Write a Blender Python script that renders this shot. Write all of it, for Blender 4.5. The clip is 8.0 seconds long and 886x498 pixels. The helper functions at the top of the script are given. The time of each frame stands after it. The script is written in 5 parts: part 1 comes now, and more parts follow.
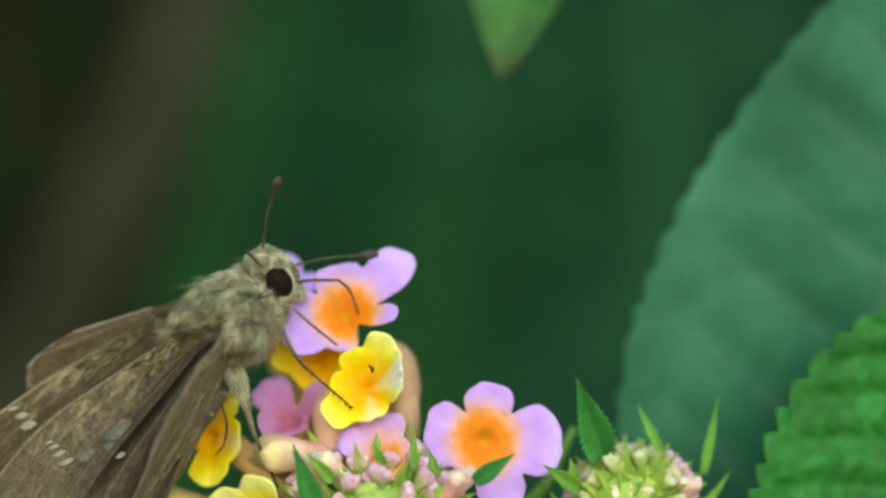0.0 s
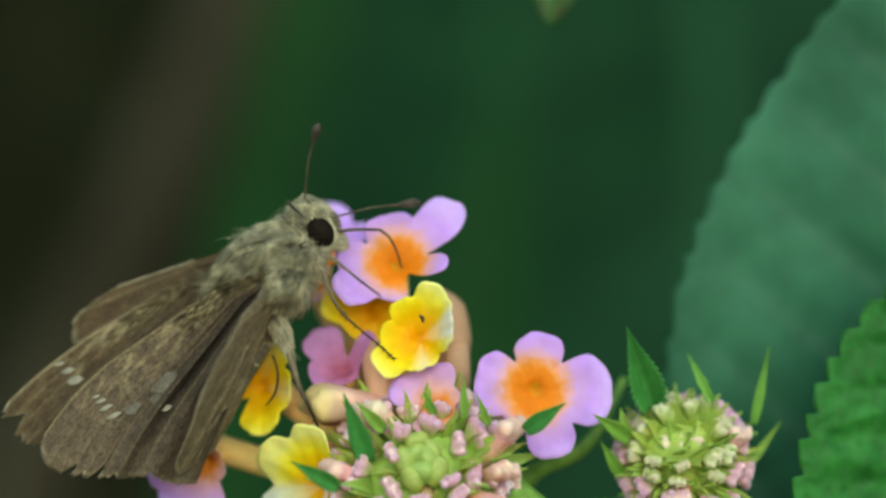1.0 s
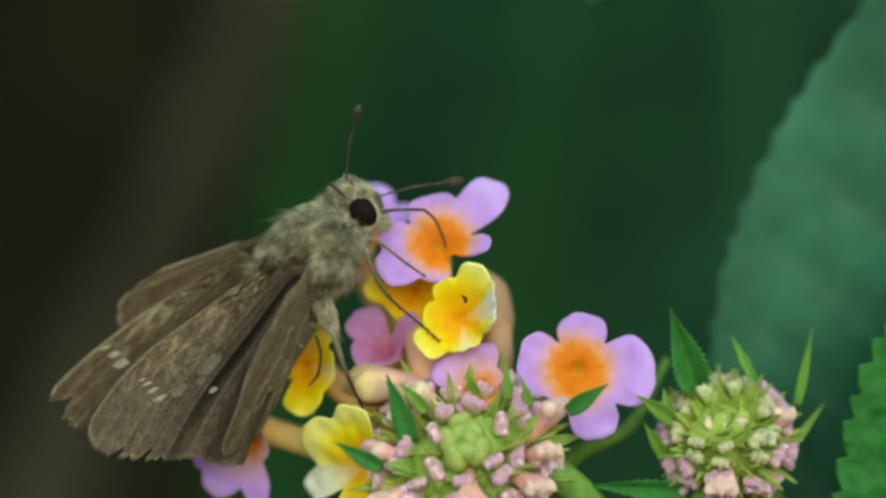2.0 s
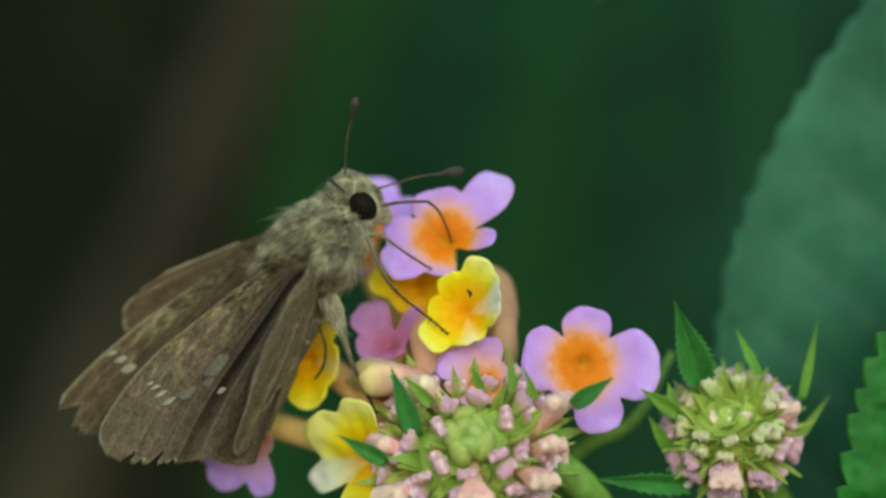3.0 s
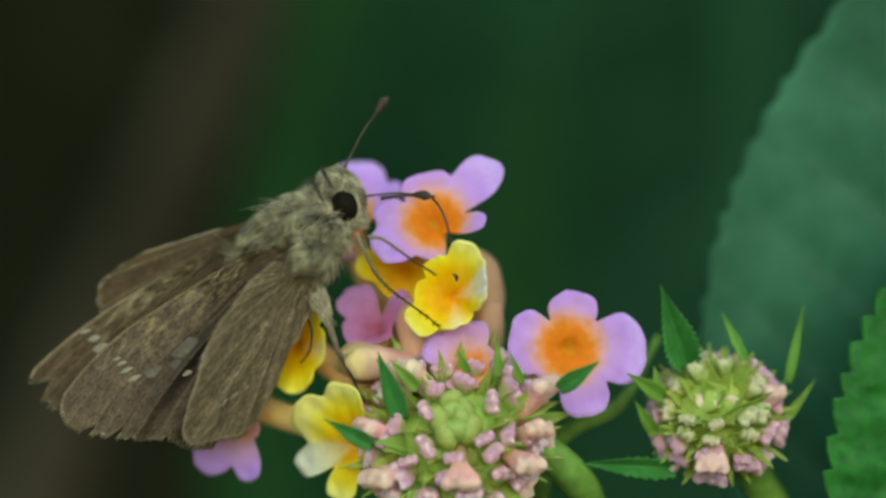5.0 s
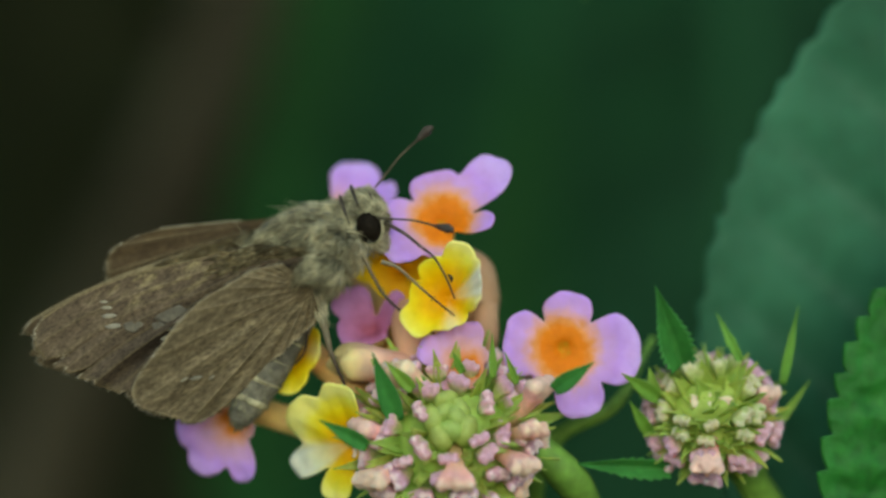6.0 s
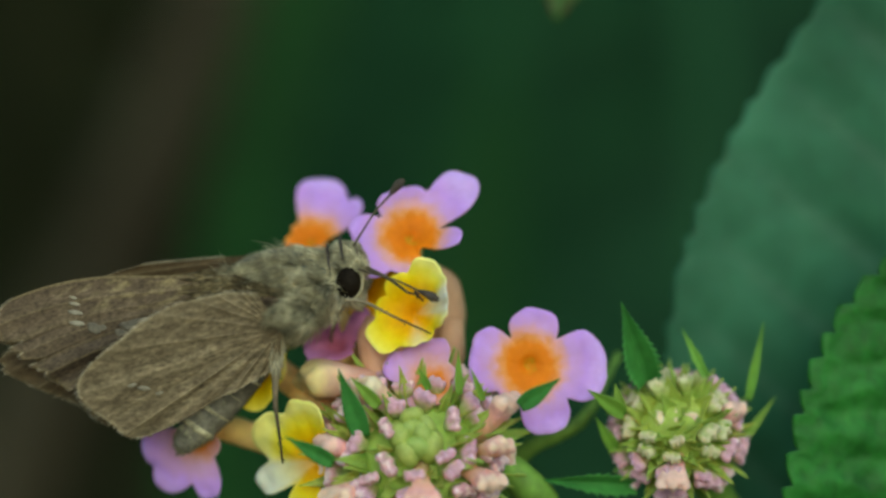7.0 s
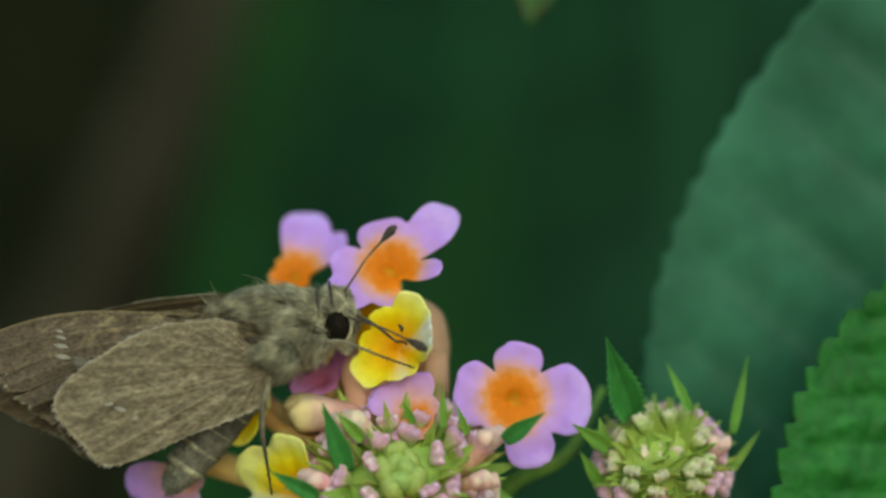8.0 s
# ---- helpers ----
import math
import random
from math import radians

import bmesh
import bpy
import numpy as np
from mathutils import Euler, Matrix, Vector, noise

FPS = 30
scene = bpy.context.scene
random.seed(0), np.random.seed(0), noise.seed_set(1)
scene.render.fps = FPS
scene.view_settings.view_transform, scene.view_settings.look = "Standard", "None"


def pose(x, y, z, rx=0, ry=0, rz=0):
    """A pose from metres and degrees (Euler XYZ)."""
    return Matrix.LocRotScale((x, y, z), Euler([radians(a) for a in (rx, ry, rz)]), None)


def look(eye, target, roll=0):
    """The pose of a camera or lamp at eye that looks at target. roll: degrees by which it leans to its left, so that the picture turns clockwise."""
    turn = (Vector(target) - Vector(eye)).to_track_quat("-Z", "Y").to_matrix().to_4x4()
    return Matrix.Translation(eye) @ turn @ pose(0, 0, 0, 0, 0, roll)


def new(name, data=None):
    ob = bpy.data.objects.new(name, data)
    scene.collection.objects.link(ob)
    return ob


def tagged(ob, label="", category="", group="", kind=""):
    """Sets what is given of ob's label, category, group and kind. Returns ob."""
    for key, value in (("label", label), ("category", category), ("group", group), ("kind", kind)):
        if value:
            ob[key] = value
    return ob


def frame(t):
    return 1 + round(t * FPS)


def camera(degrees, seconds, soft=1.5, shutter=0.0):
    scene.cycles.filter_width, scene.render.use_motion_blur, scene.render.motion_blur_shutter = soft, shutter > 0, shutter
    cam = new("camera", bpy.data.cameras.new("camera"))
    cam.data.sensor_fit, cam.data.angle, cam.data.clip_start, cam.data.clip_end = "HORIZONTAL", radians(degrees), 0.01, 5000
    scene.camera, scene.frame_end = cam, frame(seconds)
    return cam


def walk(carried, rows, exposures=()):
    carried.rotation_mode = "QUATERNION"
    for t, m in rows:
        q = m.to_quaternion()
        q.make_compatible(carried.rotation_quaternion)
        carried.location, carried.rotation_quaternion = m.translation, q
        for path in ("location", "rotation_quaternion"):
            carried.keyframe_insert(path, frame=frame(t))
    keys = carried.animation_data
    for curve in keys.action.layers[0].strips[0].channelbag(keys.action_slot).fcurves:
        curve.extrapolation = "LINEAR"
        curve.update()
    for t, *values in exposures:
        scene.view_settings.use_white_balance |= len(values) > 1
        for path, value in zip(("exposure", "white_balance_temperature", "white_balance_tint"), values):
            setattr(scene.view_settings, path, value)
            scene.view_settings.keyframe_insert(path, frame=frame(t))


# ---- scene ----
# All small measures are in millimetres; the flower head stands about 0.6 m above the soil.
MM = 0.001
HEIGHT = 0.6
REACH = 0.137


def mm(p):
    """A place given in millimetres, fitted to the camera's view, in metres."""
    return Vector((p[0] * MM, p[1] * MM, HEIGHT + p[2] * MM))


# ---- camera ----
cam = camera(22.0, 8.0, soft=2.8)
cam.data.dof.use_dof = True
cam.data.dof.focus_distance = REACH - 0.0022
cam.data.dof.aperture_fstop = 10.8

CAMERA_TURNS = [
    (0.0, -2.541, 2.286),
    (0.5, -2.258, 1.566),
    (1.0, -1.278, 1.023),
    (1.5, -0.220, 0.696),
    (2.8, -0.185, 0.440),
    (3.0, -0.085, 0.384),
    (3.5, -0.000, -0.000),
    (4.0, -0.170, 0.085),
    (4.5, -0.369, 0.128),
    (4.7, -0.426, -0.021),
    (5.8, -0.433, -0.000),
    (6.0, -0.558, -0.000),
    (6.5, -0.866, 0.085),
    (7.0, -1.410, 0.412),
    (7.5, -1.914, 0.937),
    (8.0, -1.804, 1.264),
]
walk(cam, [(t, pose(0, -REACH, HEIGHT, 90 + pitch, 0, yaw)) for t, yaw, pitch in CAMERA_TURNS],
     exposures=[(0.0, 0.60, 6600, -16), (0.5, 0.58, 6600, -16), (1.0, 0.40, 6600, -16), (1.5, 0.28, 6600, -16), (3.0, 0.16, 6600, -16), (4.5, 0.10, 6600, -16), (6.5, 0.00, 6600, -16), (8.0, -0.02, 6600, -16)])

# ---- light: open shade under a bright hazy sky ----
world = bpy.data.worlds.new("sky")
scene.world = world
world.use_nodes = True
sky = world.node_tree.nodes.new("ShaderNodeTexSky")
sky.sky_type = "NISHITA"
sky.sun_disc = False
sky.sun_elevation = radians(25)
sky.sun_rotation = radians(175)
background = world.node_tree.nodes["Background"]
background.inputs["Strength"].default_value = 0.15
world.node_tree.links.new(sky.outputs["Color"], background.inputs["Color"])

sun = new("sun", bpy.data.lights.new("sun", "SUN"))
sun.data.energy = 1.3
sun.data.angle = radians(95)
sun.data.color = (1.0, 0.97, 0.93)
sun.matrix_world = look((0.10, -1.1, 1.12), (0, 0, 0.6))


# ---- materials ----
def node_links(m):
    return m.node_tree.nodes, m.node_tree.links


def material(name, ramp, axis=None, span=(0.0, 1.0), grain=1.0, grain_amount=0.25, stretch=(1, 1, 1), blotch=0.25,
             rough=0.6, bump=0.15, vary=0.0, wobble=0.25, mask=None, mask_colour=None, through_light=0.0, gloss=0.35, island=0.0, dark=None, dark_colour=None):
    """A surface in object space. ramp: (place, colour) along axis (millimetres in span) or by noise; grain: features per millimetre;
    vary: difference from object to object; mask: a vertex layer that leads to mask_colour."""
    m = bpy.data.materials.new(name)
    m.use_nodes = True
    nodes, links = node_links(m)
    shader = nodes["Principled BSDF"]
    coords = nodes.new("ShaderNodeTexCoord")
    scaled = nodes.new("ShaderNodeMapping")
    scaled.inputs["Scale"].default_value = (1 / MM, 1 / MM, 1 / MM)
    links.new(coords.outputs["Object"], scaled.inputs["Vector"])
    drawn = nodes.new("ShaderNodeMapping")
    drawn.inputs["Scale"].default_value = stretch
    links.new(scaled.outputs["Vector"], drawn.inputs["Vector"])
    info = nodes.new("ShaderNodeObjectInfo")
    fine = nodes.new("ShaderNodeTexNoise")
    fine.noise_dimensions = "4D"
    fine.inputs["Scale"].default_value = grain
    fine.inputs["Detail"].default_value = 6
    links.new(drawn.outputs["Vector"], fine.inputs["Vector"])
    links.new(info.outputs["Random"], fine.inputs["W"])
    broad = nodes.new("ShaderNodeTexNoise")
    broad.inputs["Scale"].default_value = grain * 0.22
    broad.inputs["Detail"].default_value = 3
    links.new(drawn.outputs["Vector"], broad.inputs["Vector"])
    colours = nodes.new("ShaderNodeValToRGB")
    while len(colours.color_ramp.elements) < len(ramp):
        colours.color_ramp.elements.new(0.5)
    for element, (place, colour) in zip(colours.color_ramp.elements, ramp):
        element.position, element.color = place, (*colour, 1)
    if axis is None:
        links.new(broad.outputs["Fac"], colours.inputs["Fac"])
    else:
        split = nodes.new("ShaderNodeSeparateXYZ")
        links.new(scaled.outputs["Vector"], split.inputs["Vector"])
        placed = nodes.new("ShaderNodeMapRange")
        placed.clamp = False
        placed.inputs["From Min"].default_value, placed.inputs["From Max"].default_value = span
        if axis == "R":
            away = nodes.new("ShaderNodeVectorMath")
            away.operation = "LENGTH"
            links.new(scaled.outputs["Vector"], away.inputs[0])
            links.new(away.outputs["Value"], placed.inputs["Value"])
        else:
            links.new(split.outputs[axis], placed.inputs["Value"])
        shift = nodes.new("ShaderNodeMath")
        shift.operation = "MULTIPLY_ADD"
        shift.inputs[1].default_value = wobble
        links.new(fine.outputs["Fac"], shift.inputs[0])
        links.new(placed.outputs["Result"], shift.inputs[2])
        back = nodes.new("ShaderNodeMath")
        back.operation = "SUBTRACT"
        back.inputs[1].default_value = wobble * 0.5
        links.new(shift.outputs["Value"], back.inputs[0])
        links.new(back.outputs["Value"], colours.inputs["Fac"])
    colour = colours.outputs["Color"]
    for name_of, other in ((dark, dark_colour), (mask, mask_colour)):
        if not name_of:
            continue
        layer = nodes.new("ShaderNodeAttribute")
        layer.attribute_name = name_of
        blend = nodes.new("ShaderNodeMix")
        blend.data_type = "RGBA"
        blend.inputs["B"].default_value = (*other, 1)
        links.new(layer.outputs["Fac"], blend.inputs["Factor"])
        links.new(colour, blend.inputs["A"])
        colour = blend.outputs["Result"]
    level = nodes.new("ShaderNodeMapRange")
    level.inputs["From Min"].default_value, level.inputs["From Max"].default_value = 0.3, 0.7
    level.inputs["To Min"].default_value, level.inputs["To Max"].default_value = 1 - grain_amount, 1 + grain_amount
    links.new(fine.outputs["Fac"], level.inputs["Value"])
    level2 = nodes.new("ShaderNodeMapRange")
    level2.inputs["From Min"].default_value, level2.inputs["From Max"].default_value = 0.3, 0.7
    level2.inputs["To Min"].default_value, level2.inputs["To Max"].default_value = 1 - blotch, 1 + blotch
    links.new(broad.outputs["Fac"], level2.inputs["Value"])
    both = nodes.new("ShaderNodeMath")
    both.operation = "MULTIPLY"
    links.new(level.outputs["Result"], both.inputs[0])
    links.new(level2.outputs["Result"], both.inputs[1])
    hue = nodes.new("ShaderNodeHueSaturation")
    if island:
        strand = nodes.new("ShaderNodeNewGeometry")
        spread_of = nodes.new("ShaderNodeMapRange")
        spread_of.inputs["To Min"].default_value, spread_of.inputs["To Max"].default_value = 1 - island, 1 + island
        links.new(strand.outputs["Random Per Island"], spread_of.inputs["Value"])
        more = nodes.new("ShaderNodeMath")
        more.operation = "MULTIPLY"
        links.new(both.outputs["Value"], more.inputs[0])
        links.new(spread_of.outputs["Result"], more.inputs[1])
        both = more
    links.new(both.outputs["Value"], hue.inputs["Value"])
    links.new(colour, hue.inputs["Color"])
    if vary:
        turn = nodes.new("ShaderNodeMapRange")
        turn.inputs["To Min"].default_value, turn.inputs["To Max"].default_value = 0.5 - vary, 0.5 + vary
        links.new(info.outputs["Random"], turn.inputs["Value"])
        links.new(turn.outputs["Result"], hue.inputs["Hue"])
    links.new(hue.outputs["Color"], shader.inputs["Base Color"])
    shader.inputs["Roughness"].default_value = rough
    shader.inputs["Specular IOR Level"].default_value = gloss
    if through_light:
        shader.inputs["Subsurface Weight"].default_value = through_light
        shader.inputs["Subsurface Radius"].default_value = (0.6, 0.4, 0.3)
        shader.inputs["Subsurface Scale"].default_value = 0.8 * MM
    relief = nodes.new("ShaderNodeBump")
    relief.inputs["Strength"].default_value = bump
    relief.inputs["Distance"].default_value = 0.2 * MM / max(grain, 0.3)
    links.new(fine.outputs["Fac"], relief.inputs["Height"])
    links.new(relief.outputs["Normal"], shader.inputs["Normal"])
    return m


LAVENDER = (0.55, 0.30, 0.86)
M_LAVENDER = material("lavender_petal", [(0, (0.52, 0.34, 0.02)), (0.1, (0.70, 0.18, 0.003)), (0.29, (0.80, 0.22, 0.005)), (0.38, (0.80, 0.31, 0.10)), (0.47, (0.72, 0.36, 0.44)), (0.57, (0.60, 0.33, 0.74)), (0.74, LAVENDER), (1, (0.62, 0.39, 0.92))],
                      "R", (0.0, 4.6), grain=1.6, grain_amount=0.05, blotch=0.06, rough=0.6, bump=0.3, wobble=0.26, through_light=0.3, gloss=0.2)
M_LILAC = material("lilac_petal", [(0, (0.76, 0.22, 0.01)), (0.16, (0.80, 0.26, 0.04)), (0.28, (0.76, 0.38, 0.36)), (0.42, (0.66, 0.36, 0.64)), (0.7, LAVENDER), (1, (0.62, 0.39, 0.92))],
                   "R", (0.0, 4.6), grain=1.6, grain_amount=0.05, blotch=0.06, rough=0.6, bump=0.3, wobble=0.26, through_light=0.3, gloss=0.2)
M_PURPLE = material("purple_petal", [(0, (0.34, 0.07, 0.12)), (0.25, (0.46, 0.15, 0.32)), (0.6, (0.50, 0.22, 0.52)), (1, (0.54, 0.27, 0.62))],
                    "R", (0.0, 3.6), grain=1.6, grain_amount=0.1, blotch=0.12, rough=0.65, through_light=0.3, gloss=0.2)
M_YELLOW = material("yellow_petal", [(0, (0.62, 0.26, 0.004)), (0.14, (0.86, 0.38, 0.003)), (0.42, (0.90, 0.50, 0.004)), (0.66, (0.92, 0.67, 0.015)), (0.84, (0.93, 0.77, 0.08)), (1, (0.93, 0.82, 0.24))],
                    "R", (0.0, 3.4), grain=1.6, grain_amount=0.05, blotch=0.07, rough=0.6, bump=0.15, wobble=0.16, mask="tone", mask_colour=(0.86, 0.82, 0.68), through_light=0.3, gloss=0.2)
M_TUBE = material("floret_tube", [(0.2, (0.88, 0.64, 0.18)), (0.5, (0.86, 0.57, 0.21)), (0.8, (0.82, 0.50, 0.27))],
                  None, grain=1.2, grain_amount=0.1, blotch=0.2, rough=0.55, bump=0.15, vary=0.02, through_light=0.3)
M_ROSETUBE = material("rosy_tube", [(0.3, (0.80, 0.46, 0.30)), (0.7, (0.78, 0.42, 0.38))], None, grain=1.0, grain_amount=0.08, blotch=0.15, rough=0.55, through_light=0.3, gloss=0.2)
M_TANTUBE = material("tan_tube", [(0.3, (0.50, 0.30, 0.17)), (0.7, (0.56, 0.33, 0.22))], None, grain=1.0, grain_amount=0.08, blotch=0.15, rough=0.55, through_light=0.3, gloss=0.2)
M_BUD = material("pink_bud", [(0, (0.36, 0.46, 0.09)), (0.62, (0.46, 0.52, 0.19)), (0.78, (0.66, 0.54, 0.36)), (0.87, (0.66, 0.38, 0.46)), (0.95, (0.70, 0.41, 0.56)), (1, (0.84, 0.62, 0.68))],
                 "Z", (0.0, 3.3), grain=2.4, grain_amount=0.16, blotch=0.16, rough=0.6, bump=0.3, wobble=0.3, vary=0.03, gloss=0.25, through_light=0.5)
M_PALEBUD = material("pale_bud", [(0, (0.33, 0.42, 0.06)), (0.5, (0.42, 0.50, 0.10)), (0.8, (0.50, 0.54, 0.20)), (0.93, (0.53, 0.55, 0.25)), (1, (0.62, 0.56, 0.38))],
                     "Z", (0.0, 2.9), grain=2.4, grain_amount=0.16, blotch=0.16, bump=0.3, wobble=0.25, rough=0.6, vary=0.02, through_light=0.5, gloss=0.25)
M_CREAM = material("cream_bud", [(0, (0.50, 0.40, 0.14)), (0.45, (0.76, 0.50, 0.30)), (0.72, (0.86, 0.50, 0.38)), (0.88, (0.86, 0.48, 0.46)), (1, (0.92, 0.66, 0.54))],
                   "Z", (0.0, 3.5), grain=1.9, grain_amount=0.14, blotch=0.18, rough=0.6, bump=0.3, wobble=0.4, vary=0.03, gloss=0.25, through_light=0.5)
M_PINKBUD = material("rosy_bud", [(0, (0.55, 0.30, 0.18)), (0.5, (0.70, 0.38, 0.32)), (0.74, (0.78, 0.48, 0.40)), (0.92, (0.82, 0.60, 0.34)), (1, (0.80, 0.62, 0.30))],
                     "Z", (0.0, 6.6), grain=1.0, grain_amount=0.1, blotch=0.15, rough=0.6, wobble=0.3, through_light=0.3, gloss=0.2)
M_GREENBUD = material("green_bud", [(0, (0.22, 0.32, 0.045)), (0.6, (0.30, 0.40, 0.08)), (1, (0.38, 0.47, 0.13))],
                      "Z", (0.0, 2.2), grain=2.2, grain_amount=0.12, blotch=0.15, rough=0.6, vary=0.015, through_light=0.25)
M_BRACT = material("bract_green", [(0.3, (0.13, 0.27, 0.025)), (0.7, (0.20, 0.36, 0.06))], None, grain=1.6, grain_amount=0.15,
                   rough=0.6, bump=0.25, vary=0.02, through_light=0.15)
M_BRACTDARK = material("bract_dark_green", [(0.3, (0.045, 0.18, 0.035)), (0.7, (0.07, 0.235, 0.05))], None, grain=1.6, grain_amount=0.18,
                       rough=0.6, bump=0.35, through_light=0.1, gloss=0.2)
M_SEPAL = material("sepal_green", [(0.3, (0.31, 0.42, 0.07)), (0.7, (0.43, 0.52, 0.14))], None, grain=1.6, grain_amount=0.18, rough=0.6, bump=0.25, vary=0.02, through_light=0.45, gloss=0.2)
M_STALK = material("stalk_green", [(0.3, (0.13, 0.26, 0.04)), (0.7, (0.19, 0.33, 0.055))], None, grain=1.2, rough=0.6, bump=0.3)
M_LEAF = material("leaf_green", [(0.3, (0.020, 0.120, 0.014)), (0.7, (0.033, 0.160, 0.024))], None, grain=1.5, grain_amount=0.22,
                  blotch=0.18, rough=0.55, bump=0.9, mask="vein", mask_colour=(0.045, 0.18, 0.035), through_light=0.1, gloss=0.25)
M_BACKLEAF = material("leaf_bluish_green", [(0.3, (0.028, 0.113, 0.058)), (0.7, (0.045, 0.146, 0.084))], None, grain=0.5, grain_amount=0.12,
                      blotch=0.2, rough=0.5, bump=0.4, mask="vein", mask_colour=(0.075, 0.165, 0.11), through_light=0.1, gloss=0.2)
M_TIPLEAF = material("leaf_yellowish_green", [(0.0, (0.022, 0.095, 0.014)), (0.6, (0.032, 0.110, 0.016)), (0.9, (0.042, 0.110, 0.02)), (0.97, (0.10, 0.065, 0.035))], "Y", (0.0, 20.9), grain=0.5, wobble=0.06, rough=0.5, bump=0.4,
                     mask="vein", mask_colour=(0.05, 0.14, 0.03), gloss=0.2)
# leaf greens with deep shade put into the base colour
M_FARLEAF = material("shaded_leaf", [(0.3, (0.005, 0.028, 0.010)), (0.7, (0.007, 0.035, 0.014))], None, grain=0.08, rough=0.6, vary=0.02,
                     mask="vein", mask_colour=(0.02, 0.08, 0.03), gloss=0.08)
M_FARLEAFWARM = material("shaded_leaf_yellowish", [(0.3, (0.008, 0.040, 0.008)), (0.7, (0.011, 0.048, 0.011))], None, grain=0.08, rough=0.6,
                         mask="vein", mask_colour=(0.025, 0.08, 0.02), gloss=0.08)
M_TWIG = material("twig_bark", [(0.3, (0.036, 0.031, 0.020)), (0.7, (0.047, 0.041, 0.027))], None, grain=0.3, stretch=(1, 1, 0.2), rough=0.9, bump=0.5, gloss=0.05)
# near-black hedge colours: the shade of the growth is painted in
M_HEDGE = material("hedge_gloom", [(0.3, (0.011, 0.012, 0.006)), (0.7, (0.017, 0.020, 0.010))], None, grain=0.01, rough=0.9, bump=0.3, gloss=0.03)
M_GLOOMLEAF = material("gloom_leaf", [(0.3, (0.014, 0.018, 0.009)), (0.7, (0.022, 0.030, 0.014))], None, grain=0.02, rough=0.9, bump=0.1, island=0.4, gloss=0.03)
M_SOIL = material("soil", [(0.3, (0.05, 0.036, 0.024)), (0.7, (0.08, 0.06, 0.04))], None, grain=0.05, rough=0.95, bump=0.5)
# the wings' dark_colour carries painted shade, a darker middle and dark flecks
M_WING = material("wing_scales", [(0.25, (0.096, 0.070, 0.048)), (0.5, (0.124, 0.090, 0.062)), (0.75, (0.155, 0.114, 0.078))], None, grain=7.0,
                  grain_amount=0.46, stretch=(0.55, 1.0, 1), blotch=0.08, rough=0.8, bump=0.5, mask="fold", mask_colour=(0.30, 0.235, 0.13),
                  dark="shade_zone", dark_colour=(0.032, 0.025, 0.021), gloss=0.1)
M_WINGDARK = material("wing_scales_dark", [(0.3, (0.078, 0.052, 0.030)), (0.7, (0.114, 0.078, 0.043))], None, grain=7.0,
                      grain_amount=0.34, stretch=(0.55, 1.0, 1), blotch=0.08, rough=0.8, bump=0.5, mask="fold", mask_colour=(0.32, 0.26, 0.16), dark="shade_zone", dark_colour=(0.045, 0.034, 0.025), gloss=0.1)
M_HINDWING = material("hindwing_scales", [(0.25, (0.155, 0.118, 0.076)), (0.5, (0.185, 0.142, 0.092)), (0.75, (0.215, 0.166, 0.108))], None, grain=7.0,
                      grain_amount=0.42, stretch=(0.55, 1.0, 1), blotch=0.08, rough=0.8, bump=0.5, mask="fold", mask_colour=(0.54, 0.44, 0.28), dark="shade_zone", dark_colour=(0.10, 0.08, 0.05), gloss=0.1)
M_SPOT = material("pale_wing_spot", [(0.3, (0.27, 0.24, 0.19)), (0.7, (0.38, 0.34, 0.27))], None, grain=4, rough=0.7, bump=0.3)
M_PATCH = material("grey_wing_patch", [(0.3, (0.125, 0.106, 0.083)), (0.7, (0.15, 0.13, 0.10))], None, grain=4, rough=0.7, bump=0.3)
M_FRINGE = material("wing_fringe", [(0.3, (0.34, 0.29, 0.21)), (0.7, (0.52, 0.45, 0.35))], None, grain=4, grain_amount=0.4, rough=0.9, bump=0.6)
M_BODY = material("body_scales", [(0.3, (0.17, 0.16, 0.11)), (0.7, (0.28, 0.26, 0.18))], None, grain=3, grain_amount=0.4, rough=0.9, bump=0.6)
M_FUR = material("olive_grey_hair", [(0.36, (0.25, 0.225, 0.155)), (0.5, (0.38, 0.34, 0.225)), (0.64, (0.58, 0.52, 0.35))], None, grain=5.0, grain_amount=0.25, blotch=0.1,
                 rough=0.85, bump=0.1, island=0.25, gloss=0.15)
M_ROOTFUR = material("ochre_hair", [(0.36, (0.24, 0.19, 0.115)), (0.5, (0.34, 0.275, 0.165)), (0.64, (0.44, 0.36, 0.22))], None, grain=2.0, grain_amount=0.3, blotch=0.25, rough=0.85, bump=0.1, island=0.4, gloss=0.15)
M_GREYFUR = material("bluish_grey_hair", [(0.3, (0.085, 0.095, 0.095)), (0.7, (0.15, 0.16, 0.155))], None, grain=1.6, grain_amount=0.3, rough=0.85, island=0.4, gloss=0.15)
M_PALEFUR = material("pale_hair", [(0.3, (0.46, 0.41, 0.29)), (0.7, (0.62, 0.56, 0.41))], None, grain=1.2, grain_amount=0.3, rough=0.85, island=0.35, gloss=0.15)
M_EYERING = material("eye_ring_scales", [(0.3, (0.36, 0.32, 0.21)), (0.7, (0.52, 0.46, 0.31))], None, grain=4, rough=0.85)
M_ABDOMEN = material("abdomen_scales", [(0.2, (0.11, 0.10, 0.08)), (0.5, (0.155, 0.14, 0.112)), (0.8, (0.23, 0.21, 0.165))], None, grain=3, grain_amount=0.35, rough=0.85, bump=0.5)
